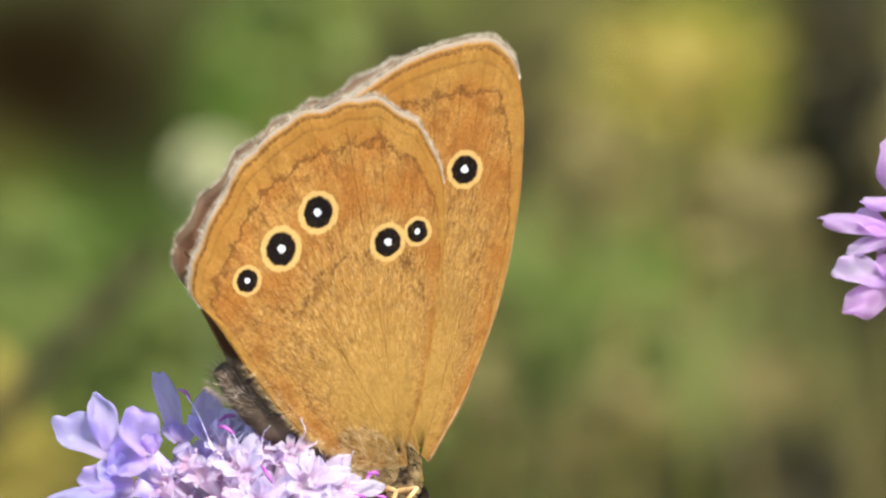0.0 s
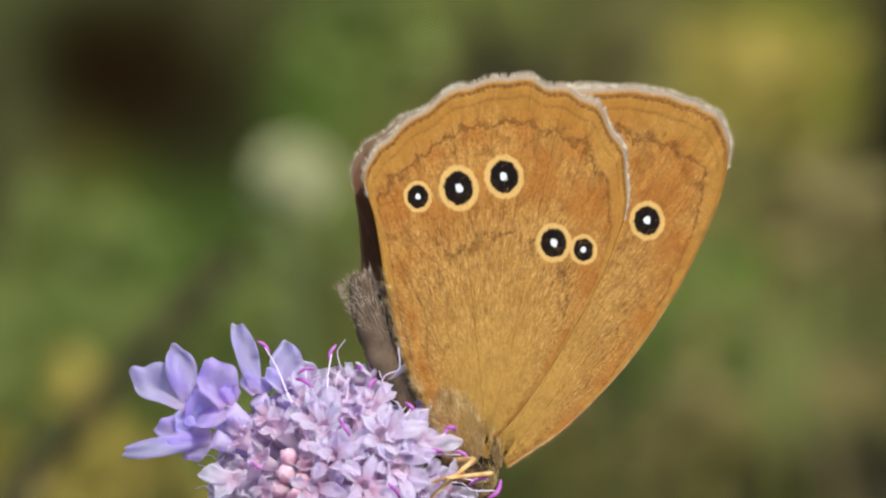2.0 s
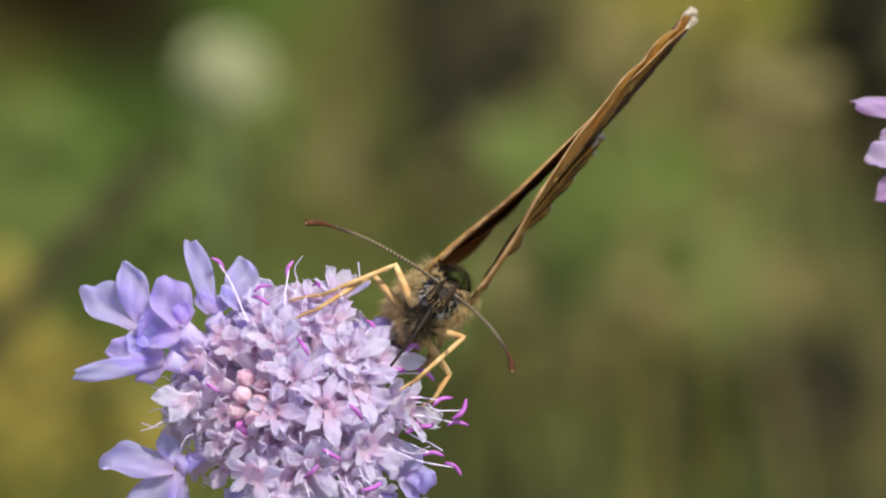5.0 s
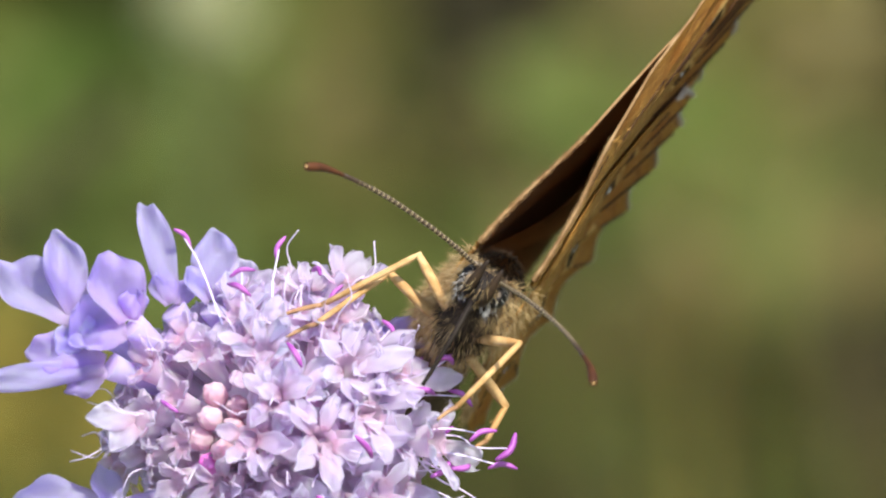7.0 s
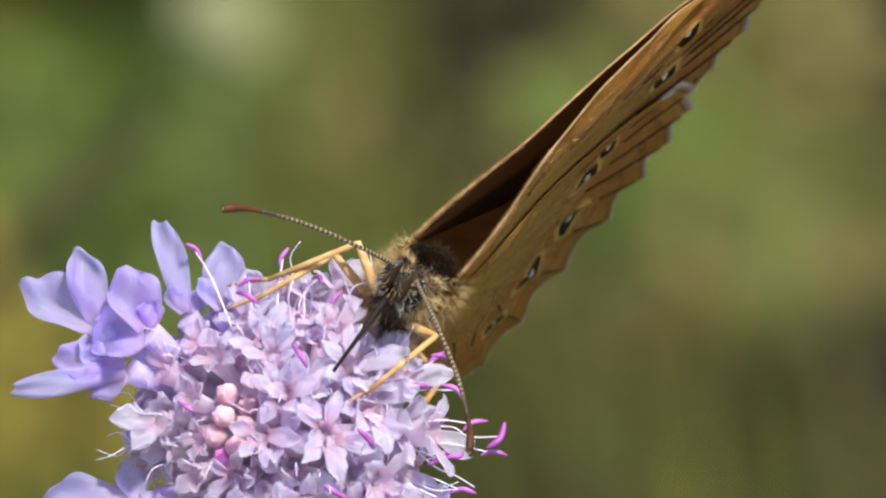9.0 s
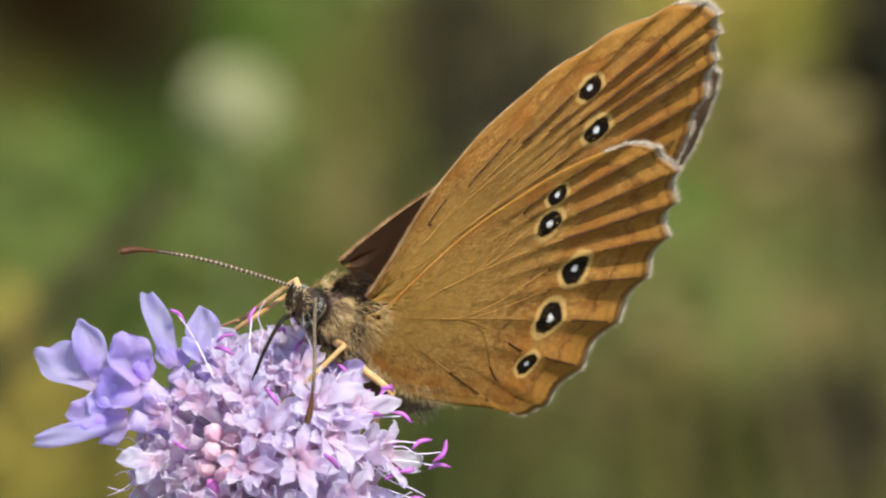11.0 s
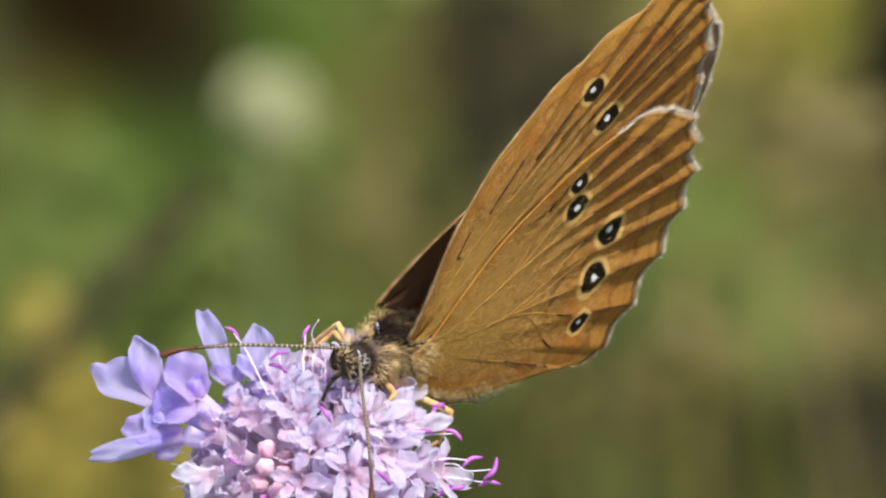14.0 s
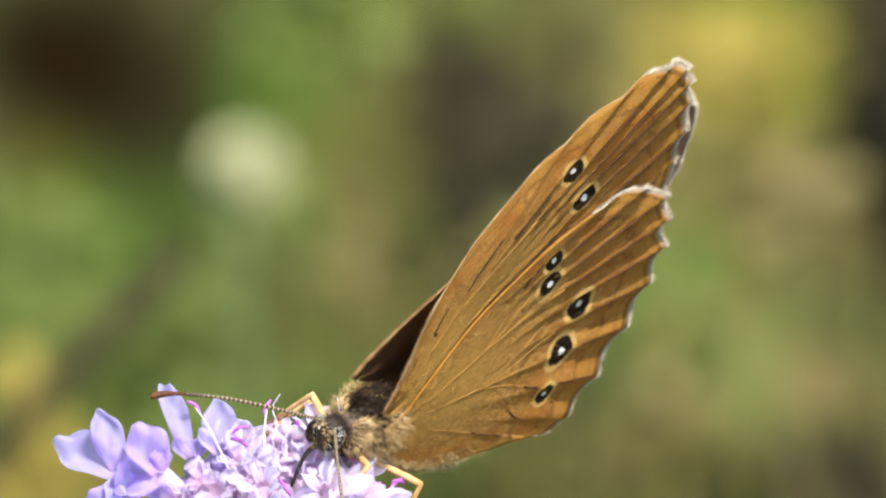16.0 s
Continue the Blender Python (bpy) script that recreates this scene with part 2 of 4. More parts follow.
def sheet(bm, grid, normals, thick, mats=(0, 0), uvs=None):
    """A closed thin sheet over a grid of points: one face each way and a rim."""
    layer = bm.loops.layers.uv.verify()
    rows, cols = len(grid), len(grid[0])
    top = [[bm.verts.new(grid[i][j] + normals[i][j] * thick / 2) for j in range(cols)] for i in range(rows)]
    low = [[bm.verts.new(grid[i][j] - normals[i][j] * thick / 2) for j in range(cols)] for i in range(rows)]

    def uv(i, j):
        return uvs[i][j] if uvs else (j / (cols - 1), i / (rows - 1))

    def face(ids, vs, mat):
        try:
            f = bm.faces.new(vs)
        except ValueError:
            return
        f.material_index, f.smooth = mat, True
        for loop, ij in zip(f.loops, ids):
            loop[layer].uv = uv(*ij)

    for i in range(rows - 1):
        for j in range(cols - 1):
            ids = [(i, j), (i, j + 1), (i + 1, j + 1), (i + 1, j)]
            face(ids, [top[a][b] for a, b in ids], mats[0])
            ids = ids[::-1]
            face(ids, [low[a][b] for a, b in ids], mats[1])
    rim = [(0, j) for j in range(cols)] + [(i, cols - 1) for i in range(1, rows)]
    rim += [(rows - 1, j) for j in range(cols - 2, -1, -1)] + [(i, 0) for i in range(rows - 2, 0, -1)]
    for a, b in zip(rim, rim[1:] + rim[:1]):
        face([b, a, a, b], [top[b[0]][b[1]], top[a[0]][a[1]], low[a[0]][a[1]], low[b[0]][b[1]]], mats[0])


def tube(bm, points, radii, sides=8, mat=0):
    """A closed round tube along points."""
    layer = bm.loops.layers.uv.verify()
    points = [Vector(p) for p in points]
    rings, side = [], None
    for i, p in enumerate(points):
        way = (points[min(i + 1, len(points) - 1)] - points[max(i - 1, 0)]).normalized()
        if side is None:
            side = way.orthogonal().normalized()
        side = (side - way * side.dot(way)).normalized()
        other = way.cross(side)
        rings.append([bm.verts.new(p + (side * math.cos(a) + other * math.sin(a)) * radii[i])
                      for a in (2 * math.pi * k / sides for k in range(sides))])
    for i in range(len(rings) - 1):
        for k in range(sides):
            j = (k + 1) % sides
            f = bm.faces.new((rings[i][k], rings[i][j], rings[i + 1][j], rings[i + 1][k]))
            f.material_index, f.smooth = mat, True
            for loop, (u, v) in zip(f.loops, ((k, i), (k + 1, i), (k + 1, i + 1), (k, i + 1))):
                loop[layer].uv = (u / sides, v / (len(rings) - 1))
    for ring in (rings[0][::-1], rings[-1]):
        f = bm.faces.new(ring)
        f.material_index = mat


def curve(points, steps):
    """A smooth line through points (Catmull-Rom)."""
    ps = [Vector(p) for p in points]
    ps = [ps[0] * 2 - ps[1]] + ps + [ps[-1] * 2 - ps[-2]]
    out = []
    for i in range(1, len(ps) - 2):
        for k in range(steps):
            t = k / steps
            a, b, c, d = ps[i - 1:i + 3]
            out.append(0.5 * (2 * b + (c - a) * t + (2 * a - 5 * b + 4 * c - d) * t * t + (3 * b - a - 3 * c + d) * t ** 3))
    return out + [ps[-2]]


def blob(bm, centre, size, rings=10, sides=14, turn=None, rough=0.0, seed=0, mat=0):
    """A closed rounded body, a little uneven."""
    turn = turn or Matrix.Identity(3)
    made = bmesh.ops.create_uvsphere(bm, u_segments=sides, v_segments=rings, radius=1.0)["verts"]
    for v in made:
        p = v.co.copy()
        k = 1 + rough * noise.noise(p * 2.3 + Vector((seed, 0, 0)))
        v.co = Vector(centre) + turn @ Vector((p.x * size[0] * k, p.y * size[1] * k, p.z * size[2] * k))
    for f in {f for v in made for f in v.link_faces}:
        f.smooth, f.material_index = True, mat


def hairs(bm, roots, length, width, droop, rng, mat=0):
    """Many fine tapered hairs, from (root, direction) pairs."""
    for root, way in roots:
        way = (way + Vector((rng.uniform(-1, 1), rng.uniform(-1, 1), rng.uniform(-1, 1))) * 0.35).normalized()
        ln = length * rng.uniform(0.55, 1.25)
        side = way.orthogonal().normalized()
        side = Matrix.Rotation(rng.uniform(0, 6.28), 3, way) @ side
        base = [bm.verts.new(root + (Matrix.Rotation(a, 3, way) @ side) * width) for a in (0, 2.09, 4.19)]
        mid_at = root + way * ln * 0.55 + droop * ln * 0.12
        mid = [bm.verts.new(mid_at + (Matrix.Rotation(a, 3, way) @ side) * width * 0.65) for a in (0, 2.09, 4.19)]
        tip = bm.verts.new(root + way * ln + droop * ln * 0.4)
        for k in range(3):
            j = (k + 1) % 3
            bm.faces.new((base[k], base[j], mid[j], mid[k])).material_index = mat
            bm.faces.new((mid[k], mid[j], tip)).material_index = mat


# ---- the large structure: ground and the blurred bank of plants behind ----
def ground():
    m = Nodes("meadow_soil")
    n = m.noise(3.0, 6)
    col = m.mix(m.span(n, 0.35, 0.65), (0.07, 0.09, 0.03), (0.12, 0.10, 0.05))
    col = m.mix(m.span(m.noise(40, 4), 0.5, 0.7), col, (0.05, 0.08, 0.02))
    mat = m.done(col, 0.9, bump=m.noise(25, 5), strength=0.8, size=0.02)
    bm = bmesh.new()
    edge = [-600, -60, -12, -5, -3, -2, -1.5, -1, -0.5, 0, 0.5, 1, 1.5, 2, 3, 5, 12, 60, 600]
    verts = [[bm.verts.new((x, y, (0.02 * noise.noise(Vector((x, y, 0)) * 1.3) - 0.015) if abs(x) < 10 and abs(y) < 10 else -0.02)) for x in edge] for y in edge]
    for i in range(len(edge) - 1):
        for j in range(len(edge) - 1):
            bm.faces.new((verts[i][j], verts[i][j + 1], verts[i + 1][j + 1], verts[i + 1][j])).smooth = True
    tagged(part("ground", bm, mat, None), "dry summer meadow ground with soil and short grass", "ground", kind="structure")


BANK = 1100.0      # mm behind the flower
PX = 0.0709        # mm on the bank for a unit of the plan below
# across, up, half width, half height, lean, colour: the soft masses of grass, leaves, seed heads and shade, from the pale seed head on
# the near-black masses paint the shade between the plants into the bank's colour
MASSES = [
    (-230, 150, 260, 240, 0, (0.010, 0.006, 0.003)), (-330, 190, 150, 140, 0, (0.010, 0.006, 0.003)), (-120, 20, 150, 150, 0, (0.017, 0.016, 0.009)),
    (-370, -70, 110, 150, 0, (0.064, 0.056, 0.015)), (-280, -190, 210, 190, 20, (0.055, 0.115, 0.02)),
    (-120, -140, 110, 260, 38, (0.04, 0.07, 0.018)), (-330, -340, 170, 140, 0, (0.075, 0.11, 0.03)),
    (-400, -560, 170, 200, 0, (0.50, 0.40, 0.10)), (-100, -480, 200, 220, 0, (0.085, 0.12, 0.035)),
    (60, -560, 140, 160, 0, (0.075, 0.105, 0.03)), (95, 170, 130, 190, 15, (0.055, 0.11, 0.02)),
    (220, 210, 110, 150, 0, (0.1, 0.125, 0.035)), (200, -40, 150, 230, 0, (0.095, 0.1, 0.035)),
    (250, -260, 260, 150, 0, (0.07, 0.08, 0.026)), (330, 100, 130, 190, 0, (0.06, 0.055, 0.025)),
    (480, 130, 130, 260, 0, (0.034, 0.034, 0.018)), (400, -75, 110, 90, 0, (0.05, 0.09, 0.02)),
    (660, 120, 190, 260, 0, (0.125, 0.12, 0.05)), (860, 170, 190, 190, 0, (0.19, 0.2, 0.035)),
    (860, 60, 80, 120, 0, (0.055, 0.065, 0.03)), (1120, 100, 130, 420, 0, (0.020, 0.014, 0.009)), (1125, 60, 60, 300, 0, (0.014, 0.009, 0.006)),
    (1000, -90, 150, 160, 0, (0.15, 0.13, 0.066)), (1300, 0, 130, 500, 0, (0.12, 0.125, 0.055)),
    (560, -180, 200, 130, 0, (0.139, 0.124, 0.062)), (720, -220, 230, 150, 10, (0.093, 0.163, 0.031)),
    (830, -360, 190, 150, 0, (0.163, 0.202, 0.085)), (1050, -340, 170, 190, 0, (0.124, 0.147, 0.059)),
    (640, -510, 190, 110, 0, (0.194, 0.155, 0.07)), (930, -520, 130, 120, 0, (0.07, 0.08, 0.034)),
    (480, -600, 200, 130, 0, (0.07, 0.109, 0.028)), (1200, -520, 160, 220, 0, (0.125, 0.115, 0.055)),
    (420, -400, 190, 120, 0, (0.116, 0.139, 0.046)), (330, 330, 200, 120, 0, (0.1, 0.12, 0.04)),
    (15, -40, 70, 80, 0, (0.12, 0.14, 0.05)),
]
SEED_HEAD = (-27.6, 13.5)      # mm across and up on the bank


def bank():
    """The meadow rising behind, far out of focus: one soft undulating mass."""
    m = Nodes("meadow_bank")
    place = m.node("VectorMath", {0: m.place(), 1: (1000 / PX, 0, 1000 / PX)}, operation="MULTIPLY").outputs[0]
    sep = m.node("SeparateXYZ", {0: place})
    warp = m.noise(0.006, 2, vector=place)
    wide = m.noise(0.0028, 2, vector=place)
    col = m.mix(m.span(wide, 0.35, 0.65), (0.034, 0.040, 0.014), (0.068, 0.066, 0.026))
    col = m.mix(m.span(m.noise(0.0045, 1, vector=place), 0.55, 0.72), col, (0.026, 0.022, 0.012))
    mottle = m.noise(0.0075, 1, 0.4, vector=place)
    col = m.mix(m.span(mottle, 0.50, 0.25, 0.0, 0.35), col, (0.018, 0.024, 0.007))
    col = m.mix(m.span(mottle, 0.52, 0.78, 0.0, 0.25), col, (0.075, 0.095, 0.026))
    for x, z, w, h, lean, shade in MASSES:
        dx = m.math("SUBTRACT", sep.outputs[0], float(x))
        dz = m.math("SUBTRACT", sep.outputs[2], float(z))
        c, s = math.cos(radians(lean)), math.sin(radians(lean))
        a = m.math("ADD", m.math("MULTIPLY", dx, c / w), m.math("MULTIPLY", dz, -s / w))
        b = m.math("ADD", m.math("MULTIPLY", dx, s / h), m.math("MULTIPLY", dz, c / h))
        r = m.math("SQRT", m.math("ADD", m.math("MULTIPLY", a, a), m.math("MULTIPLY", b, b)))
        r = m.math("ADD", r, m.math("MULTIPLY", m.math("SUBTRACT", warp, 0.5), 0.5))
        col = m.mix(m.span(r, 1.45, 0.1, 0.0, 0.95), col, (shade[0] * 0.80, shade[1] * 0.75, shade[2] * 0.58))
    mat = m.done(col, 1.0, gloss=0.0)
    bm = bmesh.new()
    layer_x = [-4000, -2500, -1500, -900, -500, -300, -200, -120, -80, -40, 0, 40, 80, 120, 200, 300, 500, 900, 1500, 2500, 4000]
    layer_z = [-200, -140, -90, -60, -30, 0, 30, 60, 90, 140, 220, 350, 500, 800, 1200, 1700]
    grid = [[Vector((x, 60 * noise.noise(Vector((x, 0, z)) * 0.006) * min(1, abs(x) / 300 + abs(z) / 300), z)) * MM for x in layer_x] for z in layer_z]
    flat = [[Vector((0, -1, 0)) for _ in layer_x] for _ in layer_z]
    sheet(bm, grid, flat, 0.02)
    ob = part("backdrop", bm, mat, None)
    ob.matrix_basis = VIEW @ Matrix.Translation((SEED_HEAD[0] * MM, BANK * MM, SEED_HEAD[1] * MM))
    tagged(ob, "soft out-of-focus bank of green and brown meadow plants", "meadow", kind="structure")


def leaf_material(name, color, other):
    m = Nodes(name)
    rand = m.node("NewGeometry").outputs["Random Per Island"]
    col = m.mix(rand, color, other)
    col = m.mix(m.span(m.noise(120, 3), 0.4, 0.7, 0.0, 0.5), col, m.mix(0.5, col, (0.20, 0.16, 0.06)))
    mat = m.done(col, 0.6, bump=m.noise(600, 2), strength=0.2, size=0.0003, gloss=0.2)
    m.thin(col, 0.35)
    return mat


LEAF_GREEN = leaf_material("fresh_leaf", (0.098, 0.145, 0.026), (0.155, 0.198, 0.046))
LEAF_STRAW = leaf_material("dry_leaf", (0.185, 0.150, 0.050), (0.26, 0.22, 0.082))
LEAF_YELLOW = leaf_material("yellow_leaf", (0.29, 0.235, 0.038), (0.42, 0.33, 0.07))
# near-black brown: the meadow's shade put into the colour of these plants
LEAF_SHADED = leaf_material("shaded_leaf", (0.014, 0.013, 0.006), (0.034, 0.030, 0.013))


def far_place(x, z, back):
    """A place so many mm behind the flower, across and up in the bank's plan as the camera sees it, in the world."""
    k = (900 + back) / (900 + BANK)
    return VIEW @ (Vector(((SEED_HEAD[0] + x * PX) * k, back, (SEED_HEAD[1] + z * PX) * k)) * MM)


def blade(bm, foot, tip, wide, bow, rng):
    """A grass blade: a tapered ribbon with a folded middle, from its foot to its tip."""
    side = Matrix.Rotation(rng.uniform(-0.9, 0.9), 3, "Z") @ Vector((1, 0, 0))
    rows = []
    for i in range(9):
        t = i / 8
        p = foot.lerp(tip, t) + bow * math.sin(math.pi * t * 0.9)
        w = wide * (0.55 + 0.45 * math.sin(math.pi * min(1, t * 1.6 + 0.2) / 2)) * (1 - max(0, (t - 0.45) / 0.56) ** 1.8)
        fold = Vector((-side.y, side.x, 0)) * w * 0.25
        rows.append([bm.verts.new(q) for q in (p - side * w / 2, p + fold, p + side * w / 2)])
    for lo, hi in zip(rows, rows[1:]):
        for j in range(2):
            bm.faces.new((lo[j], lo[j + 1], hi[j + 1], hi[j])).smooth = True


def leafy_herb(x, z, spread, tall, count, material, label, seed):
    """A low herb: thin stems from the ground, with broad leaves at all angles round one place of the bank's plan."""
    rng = random.Random(seed)
    bm = bmesh.new()
    for _ in range(max(3, count // 3)):
        top = far_place(x + rng.gauss(0, spread), z + rng.gauss(0, tall) + 40, rng.uniform(860, 1040))
        foot = Vector((top.x + rng.uniform(-0.03, 0.03), top.y + rng.uniform(-0.02, 0.05), -0.01))
        line = curve([foot, foot.lerp(top, 0.6) + Vector((rng.uniform(-0.008, 0.008), 0, 0.004)), top], 6)
        tube(bm, line, [(0.35 - 0.2 * i / len(line)) * MM for i in range(len(line))], 5)
        for _ in range(9):
            at = top + (line[-3] - top).normalized() * rng.uniform(0, 9) * MM
            way = Vector((rng.uniform(-1, 1), rng.uniform(-0.6, 0.4), rng.uniform(-0.5, 0.9))).normalized()
            face = Vector((rng.uniform(-0.5, 0.6), -1, rng.uniform(0.0, 0.9)))
            lobe(bm, at / MM, way, face, rng.uniform(3, 7.5), rng.uniform(1.8, 4.2), rng.uniform(-0.1, 0.4), rng.uniform(-0.1, 0.2), rng, thick=0.2)
    for _ in range(count // 6):
        tip = far_place(x + rng.gauss(0, spread), z + rng.gauss(0, tall), rng.uniform(900, 1050))
        foot = Vector((tip.x + rng.uniform(-0.09, 0.09), tip.y + rng.uniform(-0.03, 0.05), -0.01))
        blade(bm, foot, tip, rng.uniform(1.2, 3.0) * MM, Vector((rng.uniform(-0.02, 0.02), rng.uniform(-0.01, 0.01), 0.01)), rng)
    tagged(part("meadow_herb", bm, material, None), label, "herb", kind="stuff")


def pale_seed_head():
    """A round pale head of many small bracts on a bent stem, beyond the flower."""
    rng = random.Random(3)
    root = tagged(new("seed_head"), "pale green round seed head on a thin stem", "seed head")
    root.matrix_basis = Matrix.Translation(far_place(4, -4, 830))
    bm = bmesh.new()
    blob(bm, (0, 0, 0), (2.6 * MM, 2.6 * MM, 2.4 * MM), 12, 18, rough=0.15)
    part("core", bm, SEED_PALE, root)
    bract = bmesh.new()
    lobe(bract, Vector((0, 0, 0)), Vector((0, 0, 1)), Vector((1, 0, 0)), 2.6, 1.3, 0.2, 0.2, rng, thick=0.12)
    me = bpy.data.meshes.new("bract")
    bract.to_mesh(me), bract.free()
    me.materials.append(SEED_PALE)
    for k in range(90):
        polar, az = math.acos(1 - (k + 0.5) / 90 * 1.8), k * 2.39996
        way = Vector((math.sin(polar) * math.cos(az), math.sin(polar) * math.sin(az), math.cos(polar)))
        share("bract", me, root, Matrix.Translation(way * 2.0 * MM) @ turn_to(way, Vector((0.3, 0.2, 1)).cross(way)).to_4x4() @ Matrix.Scale(rng.uniform(0.8, 1.15), 4))
    foot = root.matrix_basis.inverted() @ Vector((root.matrix_basis.translation.x + 0.02, root.matrix_basis.translation.y + 0.03, -0.01))
    bm = bmesh.new()
    line = curve([(0, 0, -1 * MM), (1 * MM, 0, -30 * MM), foot], 8)
    tube(bm, line, [0.5 * MM] * len(line), 8)
    part("stem", bm, GREEN, root, "thin green stem")


def dark_stem():
    """A stout stalk, coloured dark as in shade, that leans across behind the flower, with narrow leaves along it."""
    rng = random.Random(4)
    root = tagged(new("plant_stalk"), "dark leaning plant stalk with narrow leaves", "plant stalk")
    low, high = far_place(-520, -585, 620), far_place(-100, -140, 660)
    root.matrix_basis = Matrix.Translation((low.x - (high.x - low.x), low.y, -0.01))
    foot, low, high = Vector(), low - root.matrix_basis.translation, high - root.matrix_basis.translation
    line = [foot.lerp(low, i / 14) for i in range(14)] + [low.lerp(high, i / 14) for i in range(15)]
    for _ in range(3):
        line = [line[0]] + [(a + b * 2 + c) / 4 for a, b, c in zip(line, line[1:], line[2:])] + [line[-1]]
    bm = bmesh.new()
    tube(bm, line, [(1.6 + 0.1 * i / len(line)) * MM for i in range(len(line))], 8)
    part("stem", bm, LEAF_SHADED, root)
    for k in (17, 20, 24):
        bm = bmesh.new()
        way = (line[k] - line[k - 1]).normalized() + Vector((rng.uniform(-0.2, 0.2), rng.uniform(-0.3, 0.3), rng.uniform(-0.2, 0.2)))
        lobe(bm, line[k] / MM, way, Vector((0.3, -1, 0.4)), rng.uniform(6, 9), rng.uniform(0.9, 1.4), 0.1, 0.1, rng, thick=0.15)
        part("leaf", bm, LEAF_SHADED, root)


SEED_PALE = plain("pale_seed_head", (0.30, 0.31, 0.15), (0.40, 0.40, 0.23), 200, 0.8)
ground()
bank()
# ---- the scabious flowers ----
def lobe(bm, base, way, up, length, width, curl, cup, rng, mat=0, thick=0.06, ruffle=1.0):
    """A rounded petal lobe from base along way, its face towards up."""
    way, up = way.normalized(), up.normalized()
    side = way.cross(up).normalized()
    up = side.cross(way).normalized()
    rows, cols = 11, 9
    grid, normals = [], []
    ripple = rng.uniform(0, 6)
    for i in range(rows):
        t = 1 - (1 - i / (rows - 1)) ** 1.25
        w = width * (0.46 + 0.54 * math.sin(min(1, t * 1.45) * math.pi / 2)) * math.sqrt(1 - 0.66 * max(0, (t - 0.5) / 0.5) ** 2.6)
        row, nrow = [], []
        for j in range(cols):
            s = (j / (cols - 1) - 0.5) * 2
            lift = -curl * t * t * length + cup * width * (s * s) * (0.3 + t) + ruffle * width * (0.06 * math.sin(ripple + 5 * t + 3 * s) * (0.4 + t) + 0.035 * math.sin(ripple * 2 + 10 * t - 6 * s) * t)
            row.append((base + way * (t * length - 0.26 * width * s * s * t ** 3 + 0.03 * length * math.sin(ripple * 3 + 5 * s) * t ** 3) + side * (s * w * 0.5) + up * lift) * MM)
            nrow.append(up)
        grid.append(row)
        normals.append(nrow)
    sheet(bm, grid, normals, thick * MM, (mat, mat))


def disc_floret_mesh(name, rng, petal, reach, open_by):
    """A small floret that grows along +z from the receptacle: a tube that widens to an open throat, then five rounded lobes."""
    bm = bmesh.new()
    tube(bm, curve([(0, 0, 0), (0.05 * MM, 0, reach * 0.5 * MM), (0, 0, reach * MM)], 4),
         [k * MM for k in (0.22, 0.22, 0.24, 0.27, 0.31, 0.37, 0.44, 0.52, 0.60)], 10)
    # an open throat in place of the tube's end
    cap = [f for f in bm.faces if len(f.verts) > 4 and f.calc_center_median().z > reach * 0.8 * MM]
    bmesh.ops.delete(bm, geom=cap, context="FACES_ONLY")
    rings = [[bm.verts.new(Vector((r * math.cos(2 * math.pi * k / 10), r * math.sin(2 * math.pi * k / 10), z)) * MM) for k in range(10)]
             for r, z in ((0.59, reach), (0.40, reach - 0.4), (0.22, reach - 0.9))]
    for lo, hi in zip(rings, rings[1:]):
        for k in range(10):
            bm.faces.new((lo[k], lo[(k + 1) % 10], hi[(k + 1) % 10], hi[k])).smooth = True
    bm.faces.new(rings[-1])
    for angle in (0, 72, 144, 216, 288):
        a = radians(angle + rng.uniform(-12, 12))
        out = Vector((math.cos(a), math.sin(a), 0))
        tip = rng.uniform(0.25, 1.5) / open_by
        big = 1.35 if angle == 0 else 1.0
        lobe(bm, Vector((0, 0, reach - 0.1)) + out * 0.42, out + Vector((0, 0, tip)), Vector((0, 0, 1)) - out * tip,
             rng.uniform(0.75, 1.2) * big * open_by, rng.uniform(0.55, 0.85) * big, rng.uniform(-0.1, 0.45), rng.uniform(0.05, 0.35), rng, ruffle=1.4)
    me = bpy.data.meshes.new(name)
    bm.to_mesh(me)
    bm.free()
    me.materials.append(petal)
    return me


def stamen_meshes(rng):
    """A white bent filament and the magenta anther that sits across its end."""
    pairs = []
    for bend in (0.4, 1.1, -0.7, 1.6):
        ln = rng.uniform(2.2, 3.6)
        line = curve([Vector((0, 0, 0)), Vector((bend * 0.55, 0.3, ln * 0.45)) * MM, Vector((bend * 0.5, 0.6, ln * 0.75)) * MM, Vector((bend, 0.3, ln)) * MM], 5)
        bm = bmesh.new()
        tube(bm, line, [0.034 * MM * (1 - 0.4 * i / (len(line) - 1)) for i in range(len(line))], 6)
        me = bpy.data.meshes.new("filament")
        bm.to_mesh(me), bm.free()
        me.materials.append(FILAMENT)
        bm = bmesh.new()
        anther_tube(bm, line[-1], Vector((1, 0.3, 0.15)).normalized(), Vector((0, 0, 1)))
        me2 = bpy.data.meshes.new("anther")
        bm.to_mesh(me2), bm.free()
        me2.materials.append(ANTHER)
        pairs.append((me, me2))
    return pairs


def anther_tube(bm, end, way, up, size=1.0):
    """A bent anther that lies across the end of its filament."""
    k = size * 0.82 * MM
    hook = curve([end - way * 0.70 * k, end + up * 0.12 * k, end + way * 0.70 * k - up * 0.25 * k], 4)
    tube(bm, hook, [r * k for r in (0.06, 0.10, 0.13, 0.14, 0.14, 0.14, 0.13, 0.10, 0.05)], 7)


